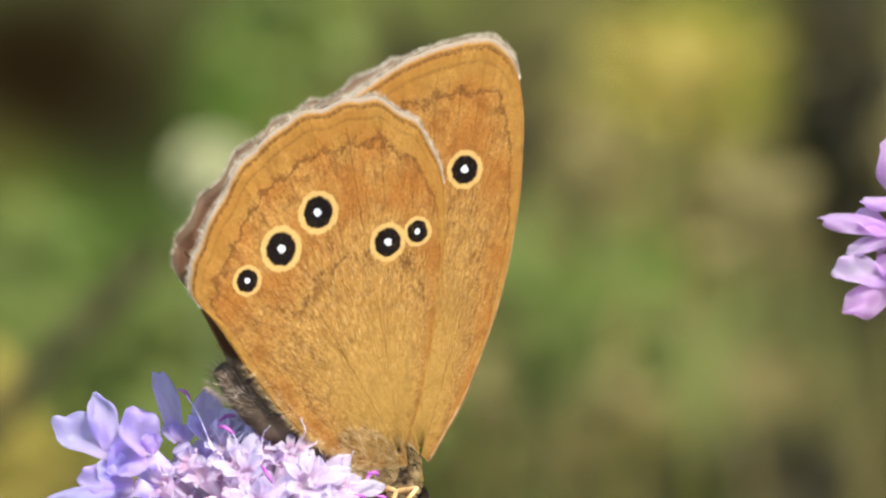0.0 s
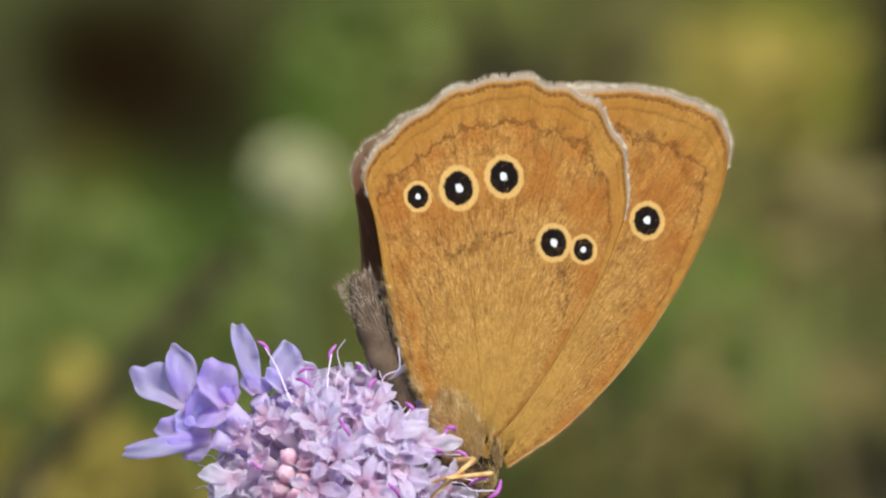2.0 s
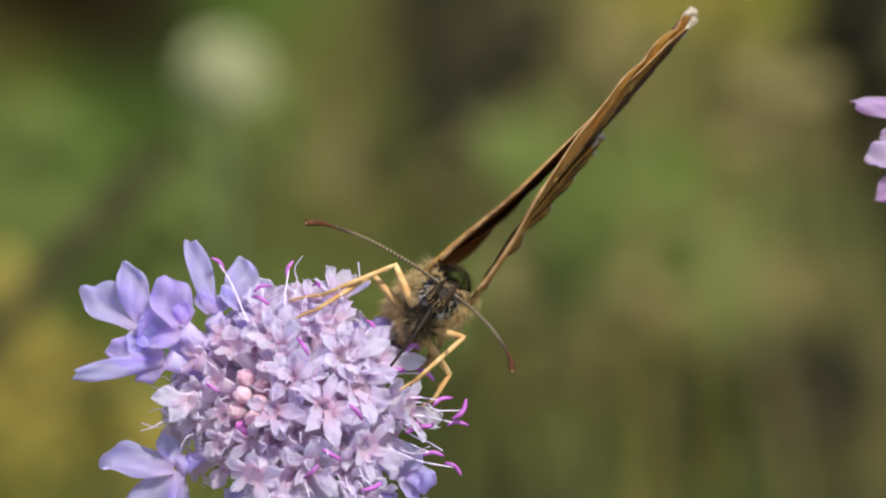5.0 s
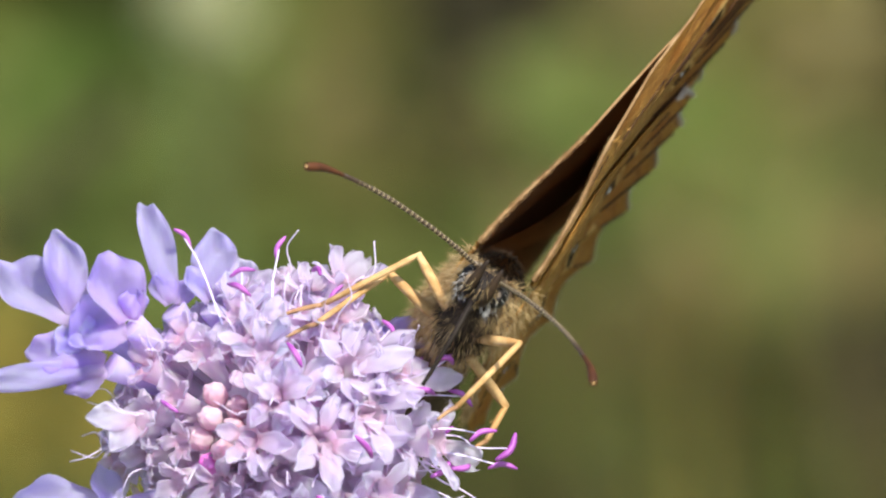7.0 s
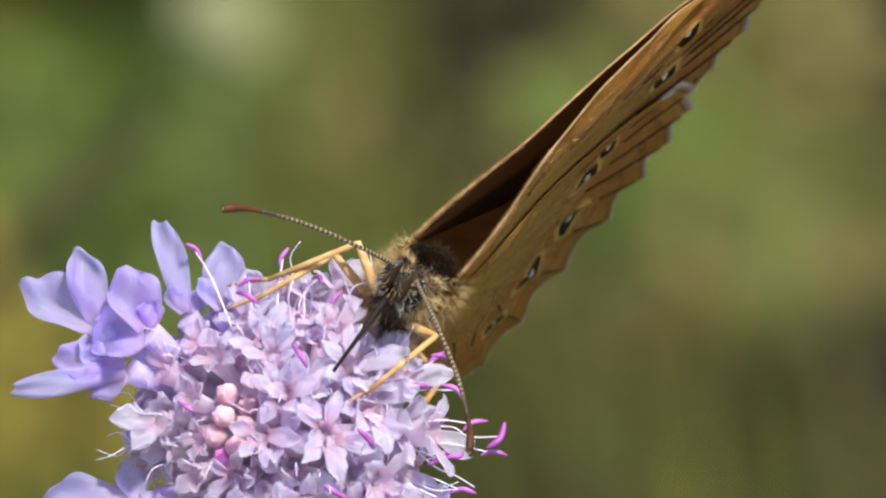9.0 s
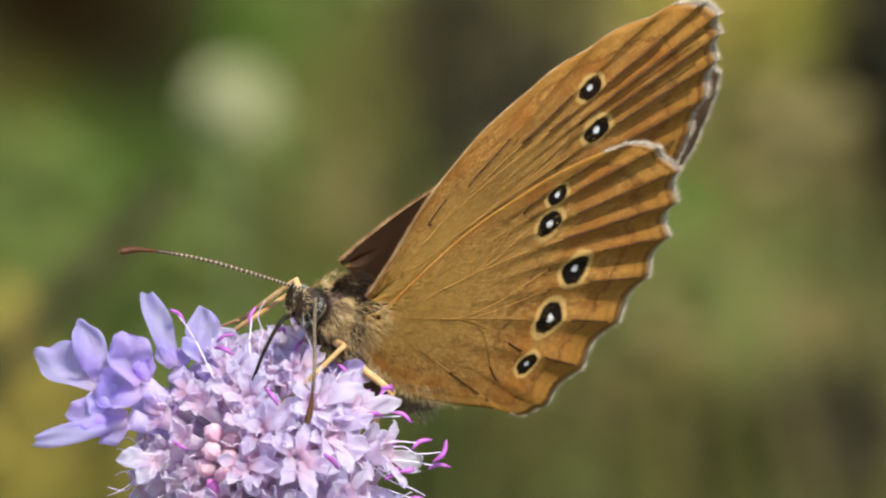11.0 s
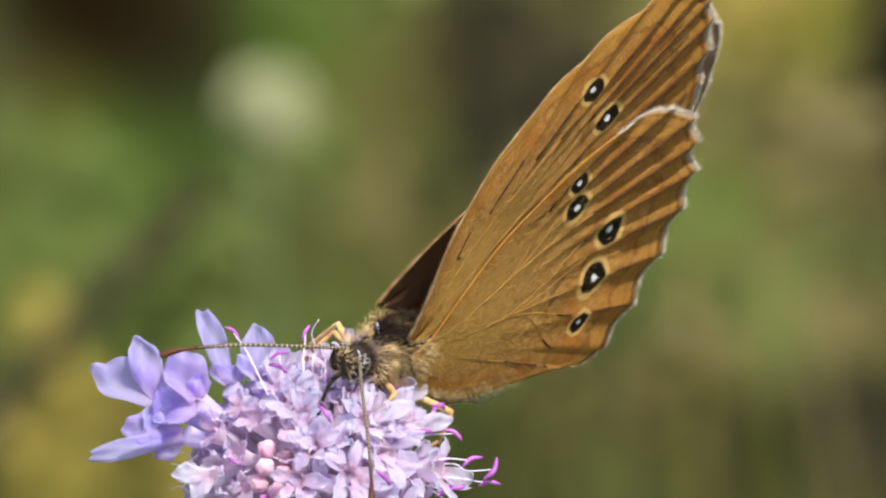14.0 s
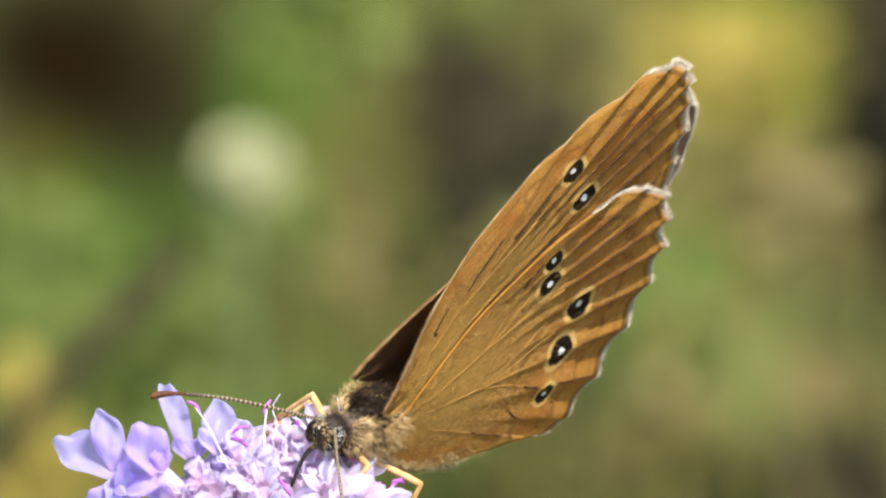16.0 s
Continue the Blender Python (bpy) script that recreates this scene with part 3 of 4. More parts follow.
def turn_to(way, spin):
    """The turn that lays +z along way and +x as near as it goes along spin."""
    z = Vector(way).normalized()
    x = Vector(spin)
    x = (x - z * x.dot(z)).normalized()
    return Matrix((x, z.cross(x), z)).transposed()


def outer_floret(root, rng, turn, petal, throat, tips, depth=-1.2):
    """One of the large outer florets: a slim tube out to the throat, then its lobes, each (across, up, width) of its tip;
    places are mm across and up from the middle of the head, before it is turned to its axis."""
    to_head = turn.to_3x3().inverted()
    mouth = to_head @ Vector((throat[0], depth, throat[1]))
    start = to_head @ Vector((throat[0] * 0.36, depth * 0.2 + 0.8, throat[1] * 0.36))
    out = to_head @ Vector((throat[0], 0, throat[1])).normalized()
    bm = bmesh.new()
    line = curve([start * MM, (start.lerp(mouth, 0.55) - out * 0.1) * MM, mouth * MM], 4)
    tube(bm, line, [r * MM for r in (0.24, 0.24, 0.25, 0.27, 0.30, 0.35, 0.42, 0.50, 0.58)], 9)
    ob = part("ray_floret", bm, petal, root)
    for x, z, wide in tips:
        tip = to_head @ Vector((x, depth + rng.uniform(-0.9, 0.5), z))
        way = tip - mouth
        face = to_head @ Vector((0.28, -1, 0.45)) + out * rng.uniform(-0.25, 0.3) + Vector((rng.uniform(-1, 1), rng.uniform(-1, 1), 0)) * 0.22
        bm = bmesh.new()
        lobe(bm, mouth + way.normalized() * 0.25, way, face, way.length - 0.2, wide * 1.06, rng.uniform(-0.12, 0.28), rng.uniform(-0.26, 0.26), rng, ruffle=2.2)
        part("petal", bm, petal, ob)
    return ob


def rim_stamen(root, rng, turn, tip, angle, size=1.0):
    """A long stamen that stands out past the florets, its anther leaning by angle in the head's outline."""
    to_head = turn.to_3x3().inverted()
    end = to_head @ Vector((tip[0], rng.uniform(-3.2, -1.4), tip[1]))
    start = to_head @ Vector((tip[0] * 0.55, -3.4, tip[1] * 0.55))
    sag = Vector((rng.uniform(-0.4, 0.4), rng.uniform(-0.4, 0.4), 0.5))
    line = curve([start * MM, (start.lerp(end, 0.55) + sag) * MM, end * MM], 6)
    bm = bmesh.new()
    tube(bm, line, [(0.044 - 0.016 * i / len(line)) * MM for i in range(len(line))], 6)
    st = part("stamen", bm, FILAMENT, root, "white stamen filament")
    a = radians(angle)
    bm = bmesh.new()
    anther_tube(bm, line[-1], to_head @ Vector((math.cos(a), 0.1, math.sin(a))), to_head @ Vector((-math.sin(a), -0.3, math.cos(a))), size)
    part("anther", bm, ANTHER, st, "magenta anther")


def scabious(label, seed, inner, turn, size, count, buds, anthers, foot, gap=None):
    """A flower head in its own space: x and y across its face, z its axis. gap: the azimuths where the inner florets stand apart."""
    rng = random.Random(seed)
    root = tagged(new("scabious_flower"), label, "flower", "scabious flowers")
    bm = bmesh.new()
    blob(bm, (0, 0, -0.5 * MM), (2.6 * size * MM, 2.6 * size * MM, 2.2 * size * MM), 10, 16, rough=0.1)
    part("receptacle", bm, GREEN, root, "green receptacle under the florets")
    bm = bmesh.new()
    blob(bm, (0.5 * size * MM, 0.4 * size * MM, 0.6 * MM), (3.5 * size * MM, 3.5 * size * MM, 3.9 * size * MM), 16, 24, rough=0.25)
    part("disc_core", bm, CORE if buds else inner, root, "packed pale pink floret tubes")
    shut = [disc_floret_mesh("disc_floret", rng, inner, 4.5, 0.85) for _ in range(5)]
    wide = [disc_floret_mesh("disc_floret", rng, DISC_OPEN if inner is DISC_PETAL else inner, 4.7, 1.25) for _ in range(6)]
    pairs = stamen_meshes(rng)
    bm = bmesh.new()
    blob(bm, (0, 0, 0), (0.49 * MM, 0.49 * MM, 0.60 * MM), 14, 20, rough=0.16)
    for v in bm.verts:
        # five shut lobes with furrows between them
        a = math.atan2(v.co.y, v.co.x)
        up = max(0.0, v.co.z / MM)
        k = 1 - 0.30 * (0.5 + 0.5 * math.cos(5 * a)) ** 4 * min(1, up * 2.2)
        v.co = Vector((v.co.x * k, v.co.y * k, v.co.z * (1 - 0.10 * (math.hypot(v.co.x, v.co.y) < 0.15 * MM) * (v.co.z > 0))))
    tube(bm, [Vector((0, 0, -4.0)) * MM, Vector((0, 0, -0.4)) * MM], [0.25 * MM, 0.32 * MM], 8)
    bud = bpy.data.meshes.new("bud")
    bm.to_mesh(bud), bm.free()
    bud.materials.append(BUD)
    bud2 = bud.copy()
    bud2.materials.clear()
    bud2.materials.append(POLLEN_BUD)
    # inner florets on a spiral over the dome; closed buds in the middle
    lean = turn_to((-0.20, -0.10, 1), (1, 0, 0))
    for k in range(count):
        polar = math.acos(1 - (k + 0.5) / count * 0.98)
        az = k * 2.39996 + rng.uniform(-0.12, 0.12)
        way = Vector((math.sin(polar) * math.cos(az), math.sin(polar) * math.sin(az), math.cos(polar)))
        spin = Vector((math.cos(az), math.sin(az), -0.4))
        way = lean @ way
        if k < buds:
            reach = (5.25 + rng.uniform(-0.25, 0.2)) * size
            m = Matrix.Translation(way * reach * MM) @ turn_to(way, spin).to_4x4()
            share("bud", bud if k != 7 else bud2, root, m, "" if k != 7 else "deep magenta bud")
            continue
        here = math.degrees(math.atan2(way.y, way.x)) % 360
        if gap and gap[0] < here < gap[1] and polar > 0.62:
            continue
        # the florets are fully open, and larger, on the side away from the gap
        bloom = 0.5 + 0.5 * math.cos(az + 0.5) + rng.uniform(-0.3, 0.3)
        grow = size * (0.78 + 0.12 * polar + 0.14 * bloom) * rng.uniform(0.9, 1.12)
        start = (1.3 + rng.uniform(-0.9, 1.1)) * MM * size
        way = (way + Vector((rng.uniform(-1, 1), rng.uniform(-1, 1), rng.uniform(-1, 1))) * 0.26).normalized()
        m = Matrix.Translation(way * start) @ turn_to(way, spin).to_4x4() @ Matrix.Scale(grow, 4)
        ob = share("disc_floret", rng.choice(wide if bloom > 0.45 and polar > 0.5 else shut), root, m)
        chance = anthers * (0.25 + 0.75 * max(0.0, math.cos(az - 0.1))) * (0.1 + 0.9 * min(1, (polar / 1.0) ** 2))
        if rng.random() < chance + 0.22:
            for _ in range(rng.choice((1, 2, 3, 3))):
                fil, ant = rng.choice(pairs)
                m2 = Matrix.Translation((rng.uniform(-.4, .4) * MM, rng.uniform(-.4, .4) * MM, 3.4 * MM)) @ pose(0, 0, 0, rng.uniform(-32, 32), rng.uniform(-32, 32), rng.uniform(0, 360))
                st = share("stamen", fil, ob, m2, "white stamen filament")
                if rng.random() < chance * 0.30:
                    share("anther", ant, st, Matrix.Identity(4), "magenta anther")
    # narrow green bracts under the head, then the stem down to the ground
    for k in range(9):
        a = 2 * math.pi * k / 9
        bm = bmesh.new()
        lobe(bm, Vector((math.cos(a), math.sin(a), -1.2)) * 1.2, Vector((math.cos(a), math.sin(a), -0.15)), Vector((0, 0, 1)), 4.2 * size, 1.2, 0.15, 0.1, rng, thick=0.15)
        part("bract", bm, GREEN, root, "narrow green bract")
    line = curve([(0, 0, -1.5 * MM), (0, 0, -14 * MM), Vector(foot) * 0.12 + Vector((0, 0, -22 * MM)), Vector(foot) * 0.5 + Vector((0, 0, -14 * MM)), Vector(foot)], 8)
    bm = bmesh.new()
    tube(bm, line, [(0.75 + 0.5 * i / len(line)) * MM for i in range(len(line))], 10)
    part("stem", bm, GREEN, root, "slender green stem")
    return root


# the head's axis leans towards the camera and a little up
FLOWER_TURN = turn_to((-0.22, -0.94, 0.26), (1, 0, 0)).to_4x4()
HEAD_BACK = 5.0      # mm from the middle of the face back to the receptacle


def ground_under(turn, x, y, z):
    """The stem's foot in the head's own space, for a head at that place of the view."""
    head = VIEW @ Matrix.Translation(Vector((x, y, z)) * MM) @ turn
    foot = head.translation + Vector((0.02, 0.09, 0))
    foot.z = -0.01
    return head.inverted() @ foot


flower = scabious("lilac scabious head with pale inner florets and magenta anthers", 5, DISC_PETAL, FLOWER_TURN, 1.0, 172, 9, 0.62,
                  ground_under(FLOWER_TURN, -11, HEAD_BACK, -11.5), (200, 248))
SECOND_TURN = turn_to((-0.35, -0.80, 0.50), (1, 0, 0)).to_4x4()
second = scabious("mauve scabious head leaning on its thin stem", 23, FAR_PETAL, SECOND_TURN, 0.62, 46, 0, 0.08,
                  ground_under(SECOND_TURN, 30, 20, -1))


def main_florets():
    """The outer florets of the large head, from the upper edge round by the left to the right."""
    rng = random.Random(31)

    def floret(throat, *tips, depth=-1.2, petal=RAY_PETAL):
        outer_floret(flower, rng, FLOWER_TURN, petal, throat, tips, depth)

    floret((-1.15, 5.8), (-1.2, 7.5, 1.15), (-0.2, 7.0, 0.9), petal=DISC_OPEN)
    floret((-2.5, 5.6), (-2.35, 8.6, 1.8), (-3.5, 7.2, 0.9), (-1.6, 6.8, 0.9))
    floret((-4.05, 5.5), (-5.0, 9.8, 1.3), (-4.7, 7.0, 1.1), (-3.3, 6.8, 0.9))
    floret((-5.7, 4.9), (-7.0, 7.8, 2.4), (-8.3, 4.6, 2.4), (-5.6, 6.4, 1.2), depth=-2.0)
    floret((-7.8, 5.1), (-11.1, 7.5, 2.35), (-8.7, 8.65, 1.7), (-8.6, 3.9, 1.3))
    floret((-6.6, 3.3), (-9.9, 4.1, 1.9), (-11.65, 2.75, 1.1), (-8.5, 2.4, 1.35), depth=-1.8)
    floret((-5.4, 1.0), (-7.4, 1.5, 1.2), (-6.6, 0.2, 1.1), (-4.8, 0.0, 1.0), depth=-3.0, petal=DISC_OPEN)
    floret((-6.3, -2.6), (-10.5, -1.8, 2.05), (-9.4, -6.1, 2.5), (-7.2, -0.8, 1.2), (-6.5, -6.2, 1.4), (-5.3, -2.3, 1.0))
    floret((-3.6, -5.0), (-6.6, -6.0, 1.7), (-6.9, -7.6, 1.8), (-3.5, -8.0, 2.0), (-1.5, -6.5, 1.7), (-3.2, -3.8, 1.3), depth=-1.6)
    floret((-1.0, -4.6), (0.2, -6.3, 1.7), (-2.0, -3.7, 1.2), (-1.7, -6.0, 1.4), (0.3, -4.2, 1.1), depth=-3.0, petal=DISC_OPEN)
    floret((1.7, -5.9), (-0.8, -7.5, 1.7), (1.4, -8.4, 2.0), (4.4, -6.9, 1.7), (2.2, -4.8, 1.2))
    floret((4.9, -5.5), (4.1, -7.8, 1.9), (7.9, -7.2, 2.1), (7.8, -5.6, 1.7), (5.0, -4.2, 1.2))
    floret((5.8, -3.4), (7.7, -3.7, 1.6), (6.7, -5.0, 1.5), (6.9, -2.3, 1.2), depth=-2.0)
    floret((3.8, 3.4), (5.4, 5.0, 1.4), (5.6, 3.4, 1.3), (4.0, 5.0, 1.0), depth=-1.5)
    # stamens past the rim: a cluster low by the open florets, a few along the top
    for x, z, angle in ((9.0, -0.9, 8), (8.2, 0.4, 30), (7.4, 1.9, -25), (7.6, -2.5, 5), (8.7, -3.3, -30), (6.6, 0.3, 60), (6.9, -1.0, 20), (5.5, 3.0, 70), (6.6, 3.2, 60)):
        rim_stamen(flower, rng, FLOWER_TURN, (x, z), angle)
    for x, z, angle in ((4.6, 4.6, -50), (2.4, 6.0, 70), (1.0, 6.2, 20), (0.2, 7.9, 80), (-3.6, 8.4, -40), (-1.3, 7.0, 25)):
        rim_stamen(flower, rng, FLOWER_TURN, (x, z), angle, 0.9)


def second_florets():
    """The outer florets of the smaller head."""
    rng = random.Random(8)

    def floret(throat, *tips):
        outer_floret(second, rng, SECOND_TURN, FAR_PETAL, throat, tips, -0.8)

    floret((-1.8, 2.2), (-3.7, 5.9, 2.4), (-4.9, 2.5, 0.9), (-1.0, 3.6, 1.0))
    floret((-0.6, 2.8), (-0.8, 5.5, 2.4), (0.8, 5.2, 1.8))
    floret((-2.8, 0.5), (-7.0, 1.7, 1.2), (-5.4, 1.4, 1.6), (-5.8, -0.4, 1.0))
    floret((-2.8, -2.3), (-6.5, -1.3, 1.9), (-6.0, -3.9, 2.0), (-4.0, -0.9, 1.3))
    floret((-1.9, -1.8), (-0.8, -4.7, 2.0), (-3.0, -4.2, 1.4))
    floret((0.4, -2.3), (0.7, -4.9, 2.5), (2.6, -4.4, 1.8))
    floret((2.6, -1.6), (5.6, -3.2, 2.2), (5.9, -1.0, 1.8), (3.6, -3.8, 1.3))
    floret((3.0, 0.6), (6.6, 0.6, 2.0), (6.0, 2.6, 2.0))
    floret((1.8, 2.3), (3.4, 5.6, 2.2), (5.2, 4.2, 1.9))


main_florets()
second_florets()
pale_seed_head()
dark_stem()
for seed, (x, z, spread, tall, count, mat, words) in enumerate((
        (-330, -250, 110, 70, 60, LEAF_GREEN, "fresh green herb leaves and grass"), (-20, -170, 70, 60, 10, LEAF_GREEN, "fresh green herb leaves and grass"),
        (-380, -560, 110, 90, 80, LEAF_YELLOW, "yellowed herb leaves in the sun"), (110, 230, 60, 60, 9, LEAF_GREEN, "fresh green herb leaves and grass"),
        (380, 60, 60, 70, 25, LEAF_SHADED, "leaves and stalks coloured dark as in shade"), (640, 60, 90, 90, 12, LEAF_STRAW, "dry straw-coloured leaves and grass"),
        (820, 240, 70, 50, 12, LEAF_YELLOW, "yellowed herb leaves in the sun"), (900, -60, 70, 70, 8, LEAF_STRAW, "dry straw-coloured leaves and grass"),
        (680, -260, 110, 50, 30, LEAF_GREEN, "fresh green herb leaves and grass"), (790, -370, 80, 50, 9, LEAF_STRAW, "dry straw-coloured leaves and grass"),
        (1110, 140, 35, 150, 45, LEAF_SHADED, "leaves and stalks coloured dark as in shade"), (470, 120, 50, 90, 15, LEAF_SHADED, "leaves and stalks coloured dark as in shade"),
        (930, -560, 80, 40, 25, LEAF_SHADED, "leaves and stalks coloured dark as in shade"), (1280, -60, 60, 120, 15, LEAF_STRAW, "dry straw-coloured leaves and grass"),
        (250, -420, 140, 60, 20, LEAF_GREEN, "fresh green herb leaves and grass"), (600, -480, 90, 50, 10, LEAF_STRAW, "dry straw-coloured leaves and grass"),
        (-120, -430, 90, 60, 15, LEAF_GREEN, "fresh green herb leaves and grass"), (420, -170, 90, 60, 15, LEAF_STRAW, "dry straw-coloured leaves and grass"))):
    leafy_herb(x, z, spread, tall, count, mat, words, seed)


# ---- the butterfly ----
# its own space: x towards the head, y to its left, z up between the closed wings; the origin between the bases of the fore wings
K = 0.0319
AHEAD = Vector((0.6392, -0.7690))


def on_wing(u, v):
    """From the wing's plan (units of 0.0319 mm) to x and z in mm."""
    return (u * AHEAD.x + v * AHEAD.y) * K, (-u * AHEAD.y + v * AHEAD.x) * K


HIND = [(-30, -20), (-120, 0), (-185, 55), (-243, 130), (-300, 235), (-345, 335), (-386, 405), (-378, 452), (-348, 500), (-322, 528), (-290, 562),
        (-258, 592), (-228, 618), (-176, 640), (-128, 662), (-84, 662), (-40, 662), (0, 662), (36, 650), (72, 622), (102, 590), (124, 548), (134, 490),
        (130, 425), (113, 340), (84, 248), (48, 155), (5, 70), (-25, 20)]
FORE = [(10, -25), (62, 15), (120, 62), (190, 140), (248, 225), (300, 330), (336, 430), (358, 530), (360, 600), (346, 645), (318, 668), (270, 680), (215, 686),
        (160, 684), (100, 672), (40, 655), (-20, 600), (-50, 480), (-50, 300), (-40, 140), (-20, 30)]
EDGE_V, EDGE_U = [v for u, v in FORE[:9]], [u * 1.14 for u, v in FORE[:9]]      # the leading edge of the left fore wing
HIND_SPOTS = [(-275, 399), (-197, 435), (-113, 478), (10, 388), (70, 391)]
FORE_SPOTS = [(178, 455), (277, 415)]
HIND_EYES = list(zip([on_wing(*p) for p in HIND_SPOTS], (0.98, 1.42, 1.36, 1.22, 0.95)))
FORE_EYES = list(zip([on_wing(*p) for p in FORE_SPOTS], (1.22, 1.10)))
FORE_EYE = [(on_wing(232, 452), 1.22)]
HIND_UNDER = wing_underside("hind_wing_underside", [on_wing(*p) for p in HIND_SPOTS], (0.98, 1.42, 1.36, 1.22, 0.95), (6 / 29, 22 / 29))
FORE_UNDER = wing_underside("fore_wing_underside", [on_wing(*p) for p in FORE_SPOTS], (1.22, 1.10), (8 / 21, 15.5 / 21))
FORE_UNDER_ONE = wing_underside("fore_wing_underside_one_spot", [on_wing(232, 452)], (1.22,), (8 / 21, 15.5 / 21))
UPPER = wing_upperside()


def wing(name, outline, root_at, veins, side, under, parent, label, margin, bulge, pleat, scallops, flare, spots, costa=None):
    """A wing as a thin double sheet fanned out from its root. side: 1 left, -1 right. margin: the part of the outline with a fringe."""
    rng = random.Random(len(name) + side)
    ps = [Vector((on_wing(*p)[0], 0, on_wing(*p)[1])) for p in outline]
    line = curve([*ps, ps[0]], 5)
    hub = Vector((on_wing(*root_at)[0], 0, on_wing(*root_at)[1]))
    steps = 22
    tips = [Vector((on_wing(*v)[0], 0, on_wing(*v)[1])) - hub for v in veins]
    angles = sorted(math.atan2(t.z, t.x) for t in tips)
    size = max((p - hub).length for p in line)

    def bend(p):
        """The sheet's own relief: a slight dome, pleats between the veins near the margin."""
        d = p - hub
        r = d.length / size
        a = math.atan2(d.z, d.x)
        k = min(1.0, max(0.0, p.z / 7))
        y = bulge * math.sin(min(1, r) * math.pi) * 0.6 - 0.5 * k * k * (3 - 2 * k) + flare * max(0, (r - 0.58) / 0.42) ** 1.4
        for lo, hi in zip(angles, angles[1:]):
            if lo <= a <= hi:
                y += pleat * (1 - 2 * abs(math.sin(math.pi * (a - lo) / (hi - lo)))) * max(0, r - 0.35) ** 1.2
        if costa and side > 0:
            # the stiff leading edge leans in towards the other wing
            u, v = p.x / K * AHEAD.x - p.z / K * AHEAD.y, p.x / K * AHEAD.y + p.z / K * AHEAD.x
            edge = np.interp(v, EDGE_V, EDGE_U)
            y -= 0.6 * math.exp(-(max(0, edge - u) / 55) ** 2) * min(1, max(0, (v - 40) / 160)) * (1 - 0.6 * min(1, max(0, v - 350) / 250))
        return y * side

    def scallop(p):
        d = p - hub
        a = math.atan2(d.z, d.x)
        for lo, hi in zip(angles, angles[1:]):
            if lo <= a <= hi:
                return hub + d * (1 + scallops * math.cos(2 * math.pi * (a - lo) / (hi - lo)))
        return p

    line = [scallop(p) for p in line]
    grid, uvs, normals = [], [], []
    n = len(line)
    for i in range(steps + 1):
        r = 0.02 + 0.98 * (i / steps) ** 0.85
        row = []
        for p in line:
            q = hub + (p - hub) * r
            row.append(Vector((q.x, bend(q), q.z)) * MM)
        grid.append(row)
        uvs.append([(j / (n - 1), r) for j in range(n)])
        normals.append([Vector((0, side, 0))] * n)
    bm = bmesh.new()
    sheet(bm, grid, normals, 0.09 * MM, (0, 1), uvs)
    bmesh.ops.recalc_face_normals(bm, faces=bm.faces)
    ob = part(name, bm, (under, UPPER), parent, label)
    # veins: low ridges on the outer face; two trunks run from the root and branch round the cell towards the margin
    ordered = sorted(tips, key=lambda t: math.atan2(t.z, t.x))
    half = len(ordered) // 2
    trunks = [sum(group, Vector()) / len(group) for group in (ordered[:half], ordered[half:])]
    fat = 0.026 if side == 1 else 0.018

    def ridge(way, start, end, trunk, thick, mats):
        pts = []
        for k in range(21):
            t = start + (end - start) * k / 20
            w = min(1.0, max(0.0, (t - start) / (0.75 - start))) if trunk else 1.0
            w = w * w * (3 - 2 * w)
            q = hub + ((way * w + trunk * (1 - w)) * t if trunk else way * t)
            near = any((q.x - x) ** 2 + (q.z - z) ** 2 < (r * 1.15) ** 2 for (x, z), r in spots)
            pts.append(Vector((q.x, bend(q) + side * (-0.12 if near else 0.05), q.z)) * MM)
        bm = bmesh.new()
        tube(bm, pts[:11], [thick * MM] * 11, 6, 0)
        # thicker on the left wing, which widens the painted shadow lines
        tube(bm, pts[10:], [(thick * (2.2 if side == 1 else 1.0) - 0.012 * k / 10) * MM for k in range(11)], 6, 1)
        part("vein", bm, mats, ob)

    for trunk, group in zip(trunks, (ordered[:half], ordered[half:])):
        ridge(trunk, 0.10, 0.44, None, fat * 0.75, (VEIN, VEIN))
        for rank, tip in enumerate(group):
            ridge(tip, 0.30 + 0.05 * (rank % 3), 0.97, trunk if tip.angle(trunk) < 0.55 else None, fat, (VEIN, VEIN_SHADOWED if side == 1 else VEIN_BROWN))
    if costa:
        pts = [Vector((p.x, bend(p), p.z)) * MM for p in line[costa[0] * 5:costa[1] * 5 + 1]]
        bm = bmesh.new()
        tube(bm, pts, [(0.08 - 0.05 * k / len(pts)) * MM for k in range(len(pts))], 8)
        roots = []
        for _ in range(1000):
            i = rng.randrange(len(pts) // 3)
            roots.append((pts[i].lerp(pts[i + 1], rng.random()), Vector((0.4, rng.uniform(-1, 1), 0.3))))
        hairs(bm, roots, 0.20 * MM, 0.013 * MM, Vector((0, 0, 0.5)), rng)
        part("costa", bm, COSTA, ob, "hairy orange-brown leading edge")
    # long scales that lie over the base of the wing
    roots = []
    for k in range(3200):
        p = rng.choice(line)
        q = hub + (p - hub) * (0.06 + 0.72 * rng.random() ** 0.9)
        roots.append((Vector((q.x, bend(q) + side * 0.04, q.z)) * MM, (p - hub).normalized() * 1.6 + Vector((0, side * 0.75, 0))))
    bm = bmesh.new()
    hairs(bm, roots, 0.20 * MM, 0.010 * MM, Vector((0, 0, 0)), rng)
    tagged(part("scale_hair", bm, SCALE, ob, "golden hair-like scales"), kind="stuff")
